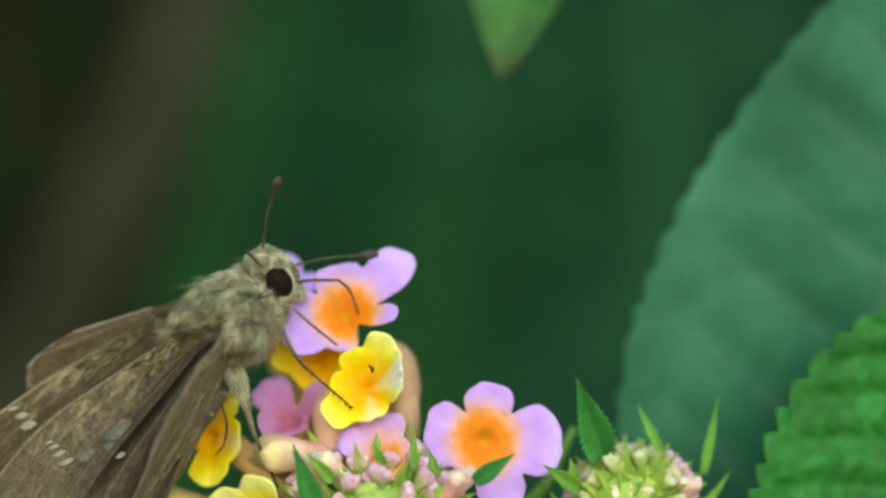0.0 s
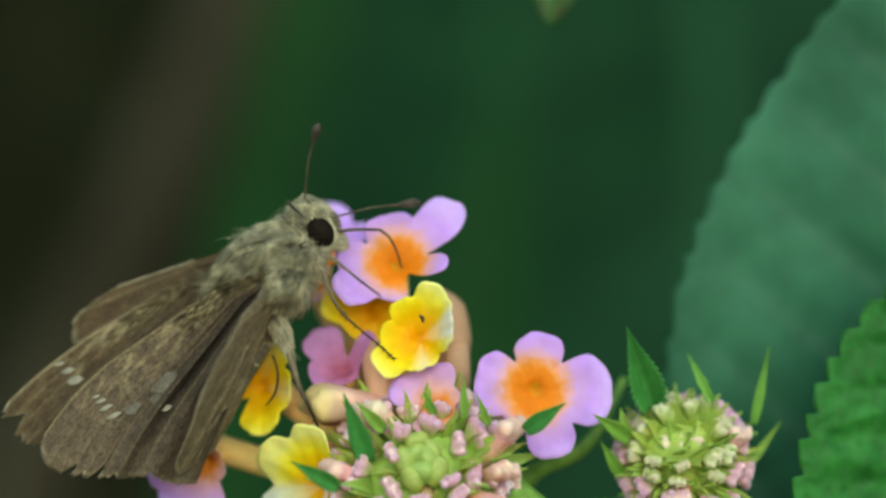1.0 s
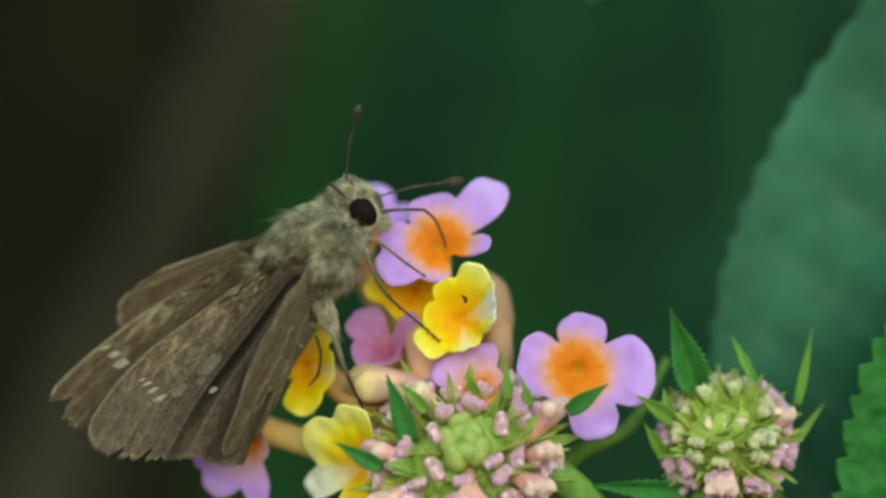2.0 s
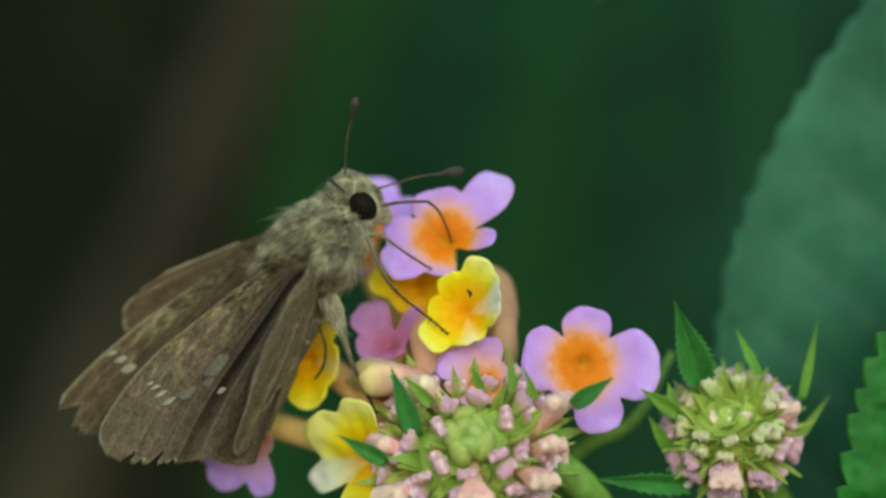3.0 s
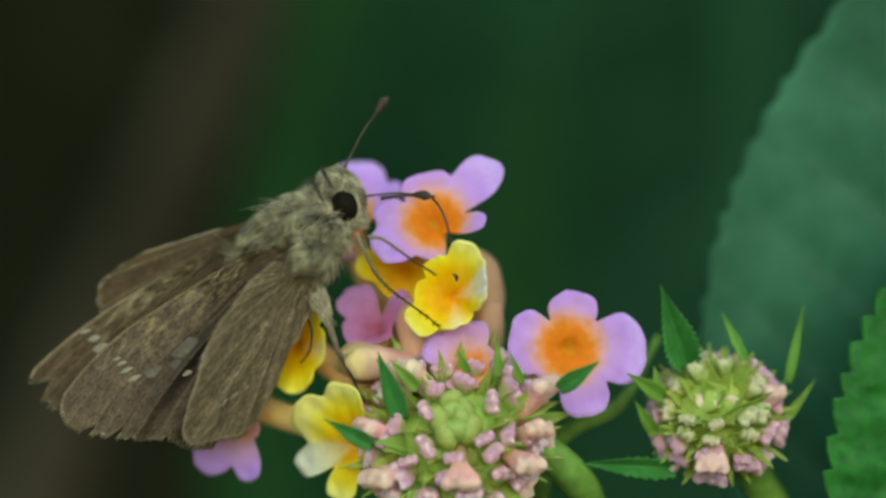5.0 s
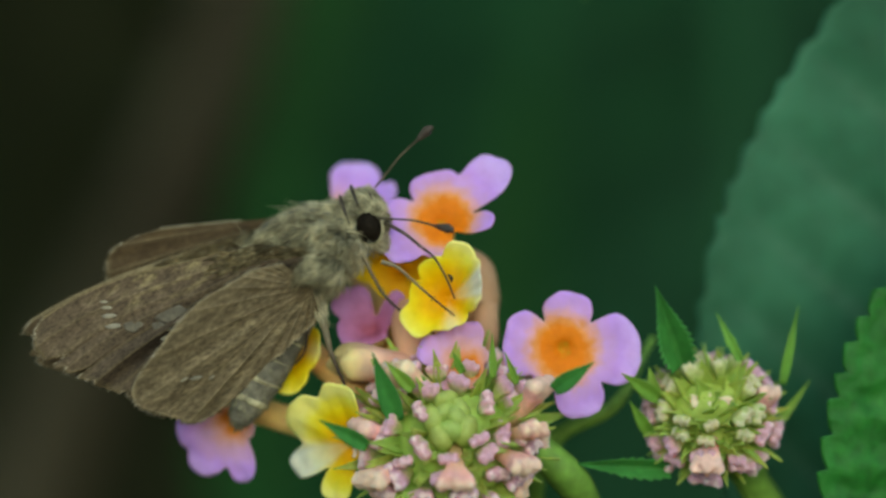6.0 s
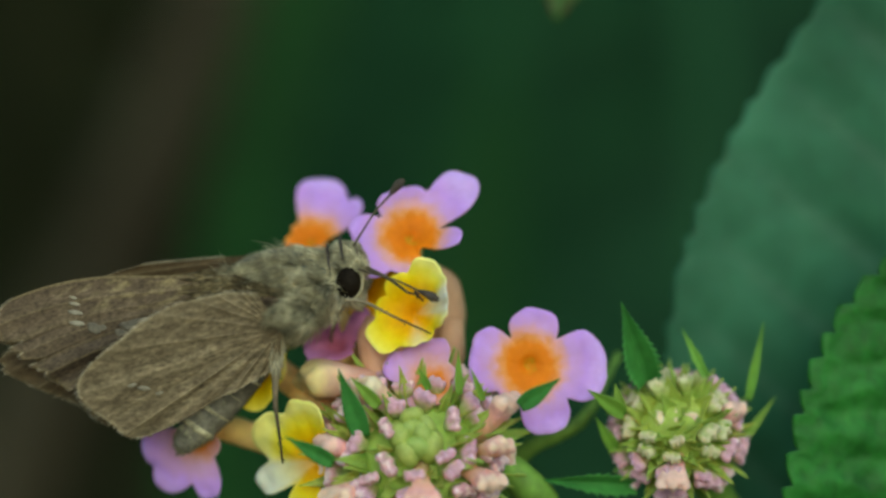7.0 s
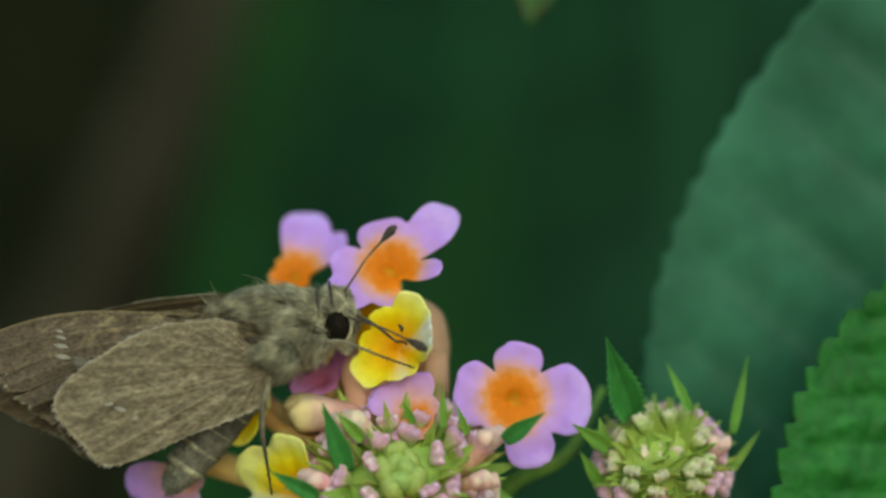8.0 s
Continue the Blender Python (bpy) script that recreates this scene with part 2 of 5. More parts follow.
M_EYE = material("eye_dark", [(0.3, (0.008, 0.006, 0.004)), (0.7, (0.014, 0.010, 0.007))], None, grain=20, rough=0.55, bump=0.05, gloss=0.05)
M_HORN = material("antenna_brown", [(0.3, (0.04, 0.03, 0.025)), (0.7, (0.075, 0.055, 0.045))], None, grain=4, rough=0.6)
M_HORNPALE = material("antenna_stalk", [(0.3, (0.06, 0.045, 0.03)), (0.7, (0.105, 0.08, 0.05))], None, grain=4, rough=0.6)
M_LEG = material("leg_scales", [(0, (0.30, 0.25, 0.17)), (0.4, (0.17, 0.13, 0.085)), (0.75, (0.045, 0.03, 0.025)), (1, (0.02, 0.014, 0.012))], "X", (0.0, 5.5), grain=3, rough=0.7, bump=0.3, wobble=0.1)
M_STAMEN = material("dark_stigma", [(0.3, (0.05, 0.035, 0.02)), (0.7, (0.08, 0.05, 0.03))], None, grain=4, rough=0.7)


# ---- mesh helpers ----
def part(name, bm, mat, parent=None, label="", m=None, smooth=True):
    """Links a bmesh as one mesh object, under a thing or a part."""
    data = bpy.data.meshes.new(name)
    bm.to_mesh(data)
    bm.free()
    data.materials.append(mat)
    for face in data.polygons:
        face.use_smooth = smooth
    ob = new(name, data)
    ob.parent = parent
    if m is not None:
        ob.matrix_local = m
    if label:
        tagged(ob, label)
    return ob


def again(ob, parent, m):
    """Another object on the same mesh."""
    twin = new(ob.name.split(".")[0], ob.data)
    twin.parent = parent
    twin.matrix_local = m
    return twin


def thing(name, place, label, category, group="", kind=""):
    ob = new(name)
    ob.empty_display_size = 0.002
    ob.location = mm(place)
    return tagged(ob, label, category, group, kind)


def sheet(bm, nu, nv, shape, thick, layers=()):
    """A closed slab over a grid: shape(u, v) gives the place in mm and the layers' values; u from -1 to 1, v from 0 to 1."""
    made = [bm.verts.layers.float.get(name) or bm.verts.layers.float.new(name) for name in layers]
    grids = []
    for side in (0.5, -0.5):
        rows = []
        for j in range(nv + 1):
            row = []
            for i in range(nu + 1):
                u, v = 2 * i / nu - 1, j / nv
                (x, y, z), *values = shape(u, v)
                vert = bm.verts.new((x * MM, y * MM, (z + side * thick) * MM))
                for layer, value in zip(made, values):
                    vert[layer] = value
                row.append(vert)
            rows.append(row)
        grids.append(rows)
    top, low = grids
    for j in range(nv):
        for i in range(nu):
            bm.faces.new((top[j][i], top[j][i + 1], top[j + 1][i + 1], top[j + 1][i]))
            bm.faces.new((low[j][i], low[j + 1][i], low[j + 1][i + 1], low[j][i + 1]))
    for j in range(nv):
        bm.faces.new((top[j][0], top[j + 1][0], low[j + 1][0], low[j][0]))
        bm.faces.new((top[j][nu], low[j][nu], low[j + 1][nu], top[j + 1][nu]))
    for i in range(nu):
        bm.faces.new((top[0][i], low[0][i], low[0][i + 1], top[0][i + 1]))
        bm.faces.new((top[nv][i], top[nv][i + 1], low[nv][i + 1], low[nv][i]))
    return bm


def smooth_value(stops, x):
    """A smooth curve through a few (place, value) stops."""
    for (a, p), (b, q) in zip(stops, stops[1:]):
        if x <= b:
            s = min(max((x - a) / (b - a), 0), 1)
            return p + (q - p) * s
    return stops[-1][1]


def eased(stops, x):
    return (smooth_value(stops, x - 0.04) + 2 * smooth_value(stops, x) + smooth_value(stops, x + 0.04)) / 4


def curve_points(points, steps):
    """Points along a smooth line through a few places."""
    pts = [Vector(p) for p in points]
    pts = [2 * pts[0] - pts[1]] + pts + [2 * pts[-1] - pts[-2]]
    line = []
    for k in range(1, len(pts) - 2):
        a, b, c, d = pts[k - 1:k + 3]
        for i in range(steps):
            s = i / steps
            line.append(0.5 * (2 * b + (c - a) * s + (2 * a - 5 * b + 4 * c - d) * s * s + (3 * b - a - 3 * c + d) * s ** 3))
    line.append(pts[-2])
    return line


def tube(bm, points, radii, sides=10, steps=6, closed=True, flat=1.0):
    """A round rod through places in mm, radii spread along it."""
    line = curve_points(points, steps)
    n = len(line)
    stops = [(i / (len(radii) - 1), r) for i, r in enumerate(radii)]
    side_way = None
    rings = []
    for k, p in enumerate(line):
        way = (line[min(k + 1, n - 1)] - line[max(k - 1, 0)]).normalized()
        if side_way is None:
            side_way = way.orthogonal().normalized()
        side_way = (side_way - way * side_way.dot(way)).normalized()
        other = way.cross(side_way)
        r = smooth_value(stops, k / (n - 1))
        rings.append([bm.verts.new((p + r * (math.cos(a) * side_way + flat * math.sin(a) * other)) * MM)
                      for a in (2 * math.pi * i / sides for i in range(sides))])
    for a, b in zip(rings, rings[1:]):
        for i in range(sides):
            bm.faces.new((a[i], a[(i + 1) % sides], b[(i + 1) % sides], b[i]))
    if closed:
        bm.faces.new(rings[0][::-1])
        bm.faces.new(rings[-1])
    return bm


def ellipsoid(bm, radii, rough=0.0, seed=0, nu=28, nv=18, centre=(0, 0, 0)):
    rows = []
    for j in range(nv + 1):
        row = []
        for i in range(nu):
            a, b = 2 * math.pi * i / nu, math.pi * j / nv
            p = Vector((math.sin(b) * math.cos(a), math.sin(b) * math.sin(a), math.cos(b)))
            k = 1 + rough * noise.noise(p * 3 + Vector((seed, 0, 0)))
            row.append(bm.verts.new(Vector((c + q * r * k for c, q, r in zip(centre, p, radii))) * MM))
        rows.append(row)
    for a, b in zip(rows, rows[1:]):
        for i in range(nu):
            bm.faces.new((a[i], b[i], b[(i + 1) % nu], a[(i + 1) % nu]))
    bmesh.ops.remove_doubles(bm, verts=bm.verts, dist=1e-7)
    return bm


def hairs(bm, centre, radii, count, length, flow, rng, keep=None, width=0.045, lift=0.45, tuft_size=0.24):
    """Fine tapering hairs on an ellipsoid, combed along flow."""
    flow = Vector(flow).normalized()
    c = Vector(centre)
    for _ in range(count):
        p = Vector((rng.gauss(0, 1), rng.gauss(0, 1), rng.gauss(0, 1))).normalized()
        if keep and not keep(p):
            continue
        root = c + Vector((p.x * radii[0], p.y * radii[1], p.z * radii[2]))
        n = Vector((p.x / radii[0], p.y / radii[1], p.z / radii[2])).normalized()
        along = flow - n * flow.dot(n)
        tuft = Vector((noise.noise(root * 1.7), noise.noise(root * 1.7 + Vector((7, 1, 3))), noise.noise(root * 1.7 + Vector((2, 9, 5)))))
        along = (along + n * lift + tuft_size * tuft + 0.11 * Vector((rng.gauss(0, 1), rng.gauss(0, 1), rng.gauss(0, 1)))).normalized()
        size = length * rng.uniform(0.6, 1.15) * (1 + 0.6 * noise.noise(root * 1.2))
        side_way = along.cross(n)
        side_way = side_way.normalized() if side_way.length > 1e-4 else along.orthogonal().normalized()
        w = width * rng.uniform(0.7, 1.5)
        a, b = root - side_way * w - n * 0.05, root + side_way * w - n * 0.05
        mid = root + along * size * 0.55 + n * 0.05 * size
        tip = root + along * size - n * 0.1 * size
        va, vb = bm.verts.new(a * MM), bm.verts.new(b * MM)
        vc, vd = bm.verts.new((mid - side_way * w * 0.7) * MM), bm.verts.new((mid + side_way * w * 0.7) * MM)
        ve = bm.verts.new(tip * MM)
        vn = bm.verts.new((mid + n * w * 0.8) * MM)
        bm.faces.new((va, vb, vn)), bm.faces.new((va, vn, vc)), bm.faces.new((vb, vd, vn)), bm.faces.new((vc, vn, ve)), bm.faces.new((vn, vd, ve))
        bm.faces.new((va, vc, ve, vd, vb))
    return bm


def facing(place, way, turn=0.0):
    """The pose of something at place (metres) that faces along way, upright."""
    z = Vector(way).normalized()
    x = Vector((0, 0, 1)).cross(z)
    x = x.normalized() if x.length > 1e-4 else Vector((1, 0, 0))
    y = z.cross(x)
    m = Matrix((x, y, z)).transposed().to_4x4()
    m.translation = place
    return m @ pose(0, 0, 0, 0, 0, turn)


def in_plane(hinge, angle, twist=0.0, lift=0.0):
    """The pose of a flat part hinged at a place (metres): its length lies in the picture's plane at angle, then twists about its length and lifts."""
    a = radians(angle)
    m = Matrix(((math.cos(a), math.sin(a), 0), (0, 0, 1), (math.sin(a), -math.cos(a), 0))).to_4x4()
    m.translation = hinge
    return m @ pose(0, 0, 0, twist, lift, 0)


# ---- the setting ----
def ground():
    bm = bmesh.new()
    n = 24
    verts = {}
    for j in range(n + 1):
        for i in range(n + 1):
            a, b = (2 * i / n - 1), (2 * j / n - 1)
            x, y = 60 * a ** 3 + 0.4 * a, 60 * b ** 3 + 0.4 * b
            verts[i, j] = bm.verts.new((x, y, 0.03 * noise.noise((x * 2, y * 2, 0))))
    for j in range(n):
        for i in range(n):
            bm.faces.new((verts[i, j], verts[i + 1, j], verts[i + 1, j + 1], verts[i, j + 1]))
    tagged(part("ground", bm, M_SOIL), "bare brown garden soil beneath the shrub", "soil", kind="structure")


def hedge():
    """A dim wall of growth far behind the flowers, curved round them: a thick dark core and a coat of leaves, shade put
    into the colour of both.
    """
    bm = bmesh.new()
    shells = []
    for deep in (0.0, 0.35):
        rows = []
        for j in range(19):
            row = []
            for i in range(49):
                a = radians(-50 + 100 * i / 48)
                z = -0.1 + 1.4 * j / 18
                r = 0.95 + deep - (0.35 + 0.4 * deep) * (j / 18) ** 2 + 0.06 * noise.noise((a * 6, z * 7, 3 + deep))
                row.append(bm.verts.new((r * 1.6 * math.sin(a), r * math.cos(a), z - 0.3 * deep * (j / 18))))
            rows.append(row)
        shells.append(rows)
    inner, outer = shells
    for j in range(18):
        for i in range(48):
            bm.faces.new((inner[j][i], inner[j][i + 1], inner[j + 1][i + 1], inner[j + 1][i]))
            bm.faces.new((outer[j][i], outer[j + 1][i], outer[j + 1][i + 1], outer[j][i + 1]))
        bm.faces.new((inner[j][0], inner[j + 1][0], outer[j + 1][0], outer[j][0]))
        bm.faces.new((inner[j][48], outer[j][48], outer[j + 1][48], inner[j + 1][48]))
    for i in range(48):
        bm.faces.new((inner[18][i], inner[18][i + 1], outer[18][i + 1], outer[18][i]))
    tagged(part("backdrop", bm, M_HEDGE), "hedge interior behind the flowers, shade put into its dark colour", "hedge", kind="structure")
    rng = random.Random(77)
    bm = bmesh.new()
    for _ in range(3400):
        a = radians(rng.uniform(-50, 50))
        z = rng.uniform(0.02, 1.35)
        h = (z + 0.1) / 1.4
        outside = rng.random() < 0.45
        r = (0.95 - 0.35 * h * h + rng.uniform(-0.05, 0.04)) if not outside else (1.3 - 0.49 * h * h + rng.uniform(-0.04, 0.06))
        c = Vector((r * 1.6 * math.sin(a), r * math.cos(a), z - (0.1 * h if outside else 0)))
        q = Euler((rng.uniform(-1.2, 1.2), rng.uniform(-0.9, 0.9), rng.uniform(0, 6.28))).to_matrix()
        long, wide = rng.uniform(0.04, 0.075), rng.uniform(0.022, 0.036)
        spine = [c + q @ Vector((0, long * t, 0.006 * math.sin(3 * t))) for t in (0.0, 0.35, 0.75, 1.0)]
        left = [c + q @ Vector((-wide * 0.5 * w, long * t, 0.007)) for t, w in ((0.35, 1.0), (0.75, 0.7))]
        right = [c + q @ Vector((wide * 0.5 * w, long * t, 0.007)) for t, w in ((0.35, 1.0), (0.75, 0.7))]
        s0, s1, s2, s3 = [bm.verts.new(p) for p in spine]
        l1, l2 = [bm.verts.new(p) for p in left]
        r1, r2 = [bm.verts.new(p) for p in right]
        for f in ((s0, s1, l1), (s1, s2, l2, l1), (s2, s3, l2), (s0, r1, s1), (s1, r1, r2, s2), (s2, r2, s3)):
            bm.faces.new(f)
    tagged(part("hedge_leaves", bm, M_GLOOMLEAF), "dense dark green hedge leaves, deep shade put into their colour", "foliage", kind="stuff")


# ---- leaves ----
def leaf_mesh(length, width, teeth, pairs, seed, tooth=0.045, cup=0.08, pucker=0.35, nu=44, nv=110, tip=1.0, thick=0.25, quilt=0.0, rake=1, round_teeth=0.7):
    """An ovate leaf along +y with scalloped margins, sunken veins and puckers between them."""
    bm = bmesh.new()

    def shape(u, v):
        half = 0.5 * width * max(math.sin(math.pi * min(v, 1) ** (0.72 * tip)), 0) ** 0.85
        half = max(half, 0.02 * width * (1 - v) + 0.01)
        edge = abs(u)
        uneven = teeth * v + 0.35 * noise.noise((teeth * v * 0.6, seed, 4 + (u > 0)))
        part_way = uneven % 1 if rake > 0 else 1 - uneven % 1
        scallop = (part_way ** round_teeth * min(1.0, (1 - part_way) / 0.25) - 0.5) * (1 + 0.7 * noise.noise((math.floor(uneven), seed, 8 + (u > 0))))
        grow = 1 + tooth * scallop * edge ** 5 * (width / max(2 * half, 0.15 * width)) ** 0.7
        x = u * half * grow
        lag = v - 0.16 * edge * (1 - v) - 0.02 * edge * edge
        wave = lag * pairs
        near = abs(wave - round(wave))
        lateral = math.exp(-(near / 0.075) ** 2) * (1 - edge ** 3) * (1 if 0.02 < v < 0.97 else 0)
        mid = math.exp(-(u * half / 0.35) ** 2)
        vein = max(lateral * 0.75, mid)
        bumps = pucker * (math.cos(2 * math.pi * wave) * -0.5 + 0.5) * (1 - edge ** 4) * (1 - mid)
        bumps += 0.3 * pucker * noise.noise((x * 0.9 + seed, v * length * 0.9, seed)) + quilt * (1 - 2.2 * abs(noise.noise((x * 0.75 + seed, v * length * 0.75, 2 * seed))))
        z = cup * half * edge ** 1.6 + bumps + 0.4 * noise.noise((u * 1.3 + seed, v * 3, 2 * seed))
        return (x, v * length, z), vein

    return sheet(bm, nu, nv, shape, thick, ("vein",))


def leaf(base, apex, width, turn, label, teeth, pairs, seed, mat, stalk=6.0, **how):
    """A leaf thing from base to apex (mm); turn: degrees about its own length, 0 with the upper face to -y."""
    a, b = Vector(base), Vector(apex)
    length = (b - a).length
    y = (b - a).normalized()
    z = Vector((0, -1, 0))
    z = (z - y * z.dot(y)).normalized()
    x = y.cross(z)
    m = Matrix((x, y, z)).transposed().to_4x4() @ pose(0, 0, 0, 0, turn, 0)
    m.translation = mm(base)
    ob = new("lantana_leaf")
    ob.empty_display_size = 0.002
    ob.matrix_basis = m
    tagged(ob, label, "leaf", "lantana leaves")
    part("blade", leaf_mesh(length, width, teeth, pairs, seed, **how), mat, ob)
    bm = bmesh.new()
    tube(bm, [(0, -0.2, -0.25), (0, length * 0.5, -0.3), (0, length * 0.96, -0.2)], [0.5, 0.3, 0.08], 8, 8)
    part("midrib", bm, mat, ob)
    bm = bmesh.new()
    tube(bm, [(0, 0.3, -0.25), (0.3, -stalk * 0.5, -0.5), (0.2, -stalk, -1.4)], [0.55, 0.6, 0.7], 8, 6)
    part("leaf_stalk", bm, M_STALK, ob)
    return ob


def leaves():
    side = leaf((40.3, 4.00, 2.9), (25.6, 0.00, -30.6), 19.5, -6, "fresh green toothed leaf with sunken veins, close beside the buds", 19, 11, 3.0, M_LEAF, tooth=0.10, pucker=0.30, quilt=0.12, nu=70, nv=260, rake=-1, round_teeth=0.4)
    back = leaf((27.74, 14.00, -25.79), (45.29, 12.00, 34.02), 33.0, 8, "large bluish green toothed leaf standing behind the buds", 25, 10, 7.0, M_BACKLEAF, tooth=0.045, pucker=0.3)
    tip = leaf((13.79, 15.00, 37.72), (10.49, 13.00, 17.14), 9.5, 10, "yellowish green leaf whose tip hangs down", 14, 7, 11.0, M_TIPLEAF, tooth=0.03, pucker=0.15)
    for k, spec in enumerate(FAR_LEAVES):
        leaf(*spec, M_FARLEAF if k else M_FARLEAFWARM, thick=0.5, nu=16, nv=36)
    return side, back, tip


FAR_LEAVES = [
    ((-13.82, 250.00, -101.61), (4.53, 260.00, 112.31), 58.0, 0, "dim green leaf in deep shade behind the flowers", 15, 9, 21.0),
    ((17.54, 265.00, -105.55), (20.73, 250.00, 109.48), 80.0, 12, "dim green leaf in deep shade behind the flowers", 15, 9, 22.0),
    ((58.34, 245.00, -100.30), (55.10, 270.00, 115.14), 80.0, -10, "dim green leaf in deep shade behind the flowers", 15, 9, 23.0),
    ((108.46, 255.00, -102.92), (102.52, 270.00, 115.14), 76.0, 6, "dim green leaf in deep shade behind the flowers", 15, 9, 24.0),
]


def twig():
    ob = thing("twig", (-95.78, 300.00, -98.49), "brown woody twig in shade behind the butterfly", "twig")
    bm = bmesh.new()
    base = Vector((-95.78, 300.00, -98.49))
    tube(bm, [Vector(p) - base for p in ((-95.78, 300.00, -98.49), (-62.73, 300.00, -21.56), (-36.60, 305.00, 37.37), (-10.42, 310.00, 115.37))], [13.0, 11.5, 10.0, 9.0], 14, 10)
    part("bark", bm, M_TWIG, ob)


# ---- flowers ----
def corolla_mesh(petals, throat, seed):
    """The fused petals of a floret round +z: lobes (angle, length, width, lift, tone, frill) that rise from a flat centre with a sunken throat."""
    bm = bmesh.new()
    tone_layer = bm.verts.layers.float.new("tone")
    lobes = [(radians(a), long, wide, radians(lift), (more[0] if more else 0.0), (more[1] if len(more) > 1 else 0.0)) for a, long, wide, lift, *more in petals]
    count, steps = 120, 14
    reach, state = [], []
    for i in range(count):
        phi = 2 * math.pi * i / count
        best = throat * 1.7
        lift = tone = frill = total = near = 1e-6
        crease = 9.0
        for a, long, wide, rise, pale, frilled in lobes:
            d = (phi - a + math.pi) % (2 * math.pi) - math.pi
            r = long
            while r > best:
                x, y = r * math.cos(d), r * math.sin(d)
                if abs((x - 0.5 * long) / (0.5 * long)) ** 3.0 + abs(y / (0.5 * wide * (0.30 + 0.70 * min(max(x / long, 0) / 0.66, 1)))) ** 2.8 <= 1:
                    best = r
                    break
                r -= 0.02 * long
            w = math.exp(-(d / 0.5) ** 2)
            total += w
            lift, tone, frill = lift + w * rise, tone + w ** 4 * pale, frill + w * w * frilled
            crease = min(crease, abs(d))
        reach.append(best)
        state.append((lift / total, min(tone / max(total, 0.3), 1), frill / max(total, 0.3), crease))
    reach = [(reach[i - 1] + 2 * reach[i] + reach[(i + 1) % count]) / 4 for i in range(count)]
    layers = []
    for side in (0.07, -0.07):
        rings = []
        for j in range(1, steps + 1):
            ring = []
            for i in range(count):
                phi = 2 * math.pi * i / count
                lift, tone, frill, crease = state[i]
                full = reach[i] * (1 + 0.05 * noise.noise((3.5 * math.cos(phi) + seed, 3.5 * math.sin(phi), seed))) + 0.05 * noise.noise((9 * math.cos(phi) + seed, 9 * math.sin(phi), 2 * seed)) + frill * math.sin(17 * phi + seed)
                r = z = 0.0
                for k in range(12):
                    at = (k + 0.5) / 12 * full * j / steps
                    bend = lift * min(at / 1.5, 1) - 0.22 * max(at / full - 0.65, 0)
                    r, z = r + full * j / steps / 12 * math.cos(bend), z + full * j / steps / 12 * math.sin(bend)
                far = j / steps
                z += -0.45 * math.exp(-(r / (0.7 * throat)) ** 2) - 0.03 * math.exp(-(crease * r / 0.2) ** 2) * min(far * 2, 1)
                z += 0.22 * far * noise.noise((1.1 * r * math.cos(phi) + 2 * seed, 1.1 * r * math.sin(phi), seed)) + 1.3 * frill * far ** 4 * math.sin(23 * phi + 2 * seed)
                vert = bm.verts.new(Vector((r * math.cos(phi), r * math.sin(phi), z + side)) * MM)
                vert[tone_layer] = tone * min(far * 1.3, 1)
                ring.append(vert)
            rings.append(ring)
        middle = bm.verts.new((0, 0, (-0.5 + side) * MM))
        layers.append((rings, middle))
    for (rings, middle), flip in zip(layers, (False, True)):
        for i in range(count):
            n = (i + 1) % count
            bm.faces.new((middle, rings[0][n], rings[0][i]) if flip else (middle, rings[0][i], rings[0][n]))
            for a, b in zip(rings, rings[1:]):
                bm.faces.new((a[i], a[n], b[n], b[i]) if flip else (a[i], b[i], b[n], a[n]))
    up, down = layers[0][0][-1], layers[1][0][-1]
    for i in range(count):
        n = (i + 1) % count
        bm.faces.new((up[i], down[i], down[n], up[n]))
    return bm


def floret(head, base, centre, way, petals, mat, root, seed, turn=0.0, throat=0.6, label=""):
    """An open floret: a curved tube from root to the throat, and its corolla."""
    m = facing(mm(centre) - mm(base), way, turn)
    back = m.inverted() @ (mm(root) - mm(base)) / MM
    bm = bmesh.new()
    reach = back.length
    tube(bm, [(0, 0, -0.62), (0, 0, -0.9), (0, 0, -min(2.2, 0.35 * reach)), tuple(back * 0.65 + Vector((0, 0, -0.1 * reach))), tuple(back)],
         [throat * 1.1, throat * 1.2, throat * 1.45, 0.88, 0.75, 0.6], 14, 6)
    ob = part("floret", bm, M_TUBE, head, label, m)
    part("corolla", corolla_mesh(petals, throat, seed), mat, ob)
    return ob


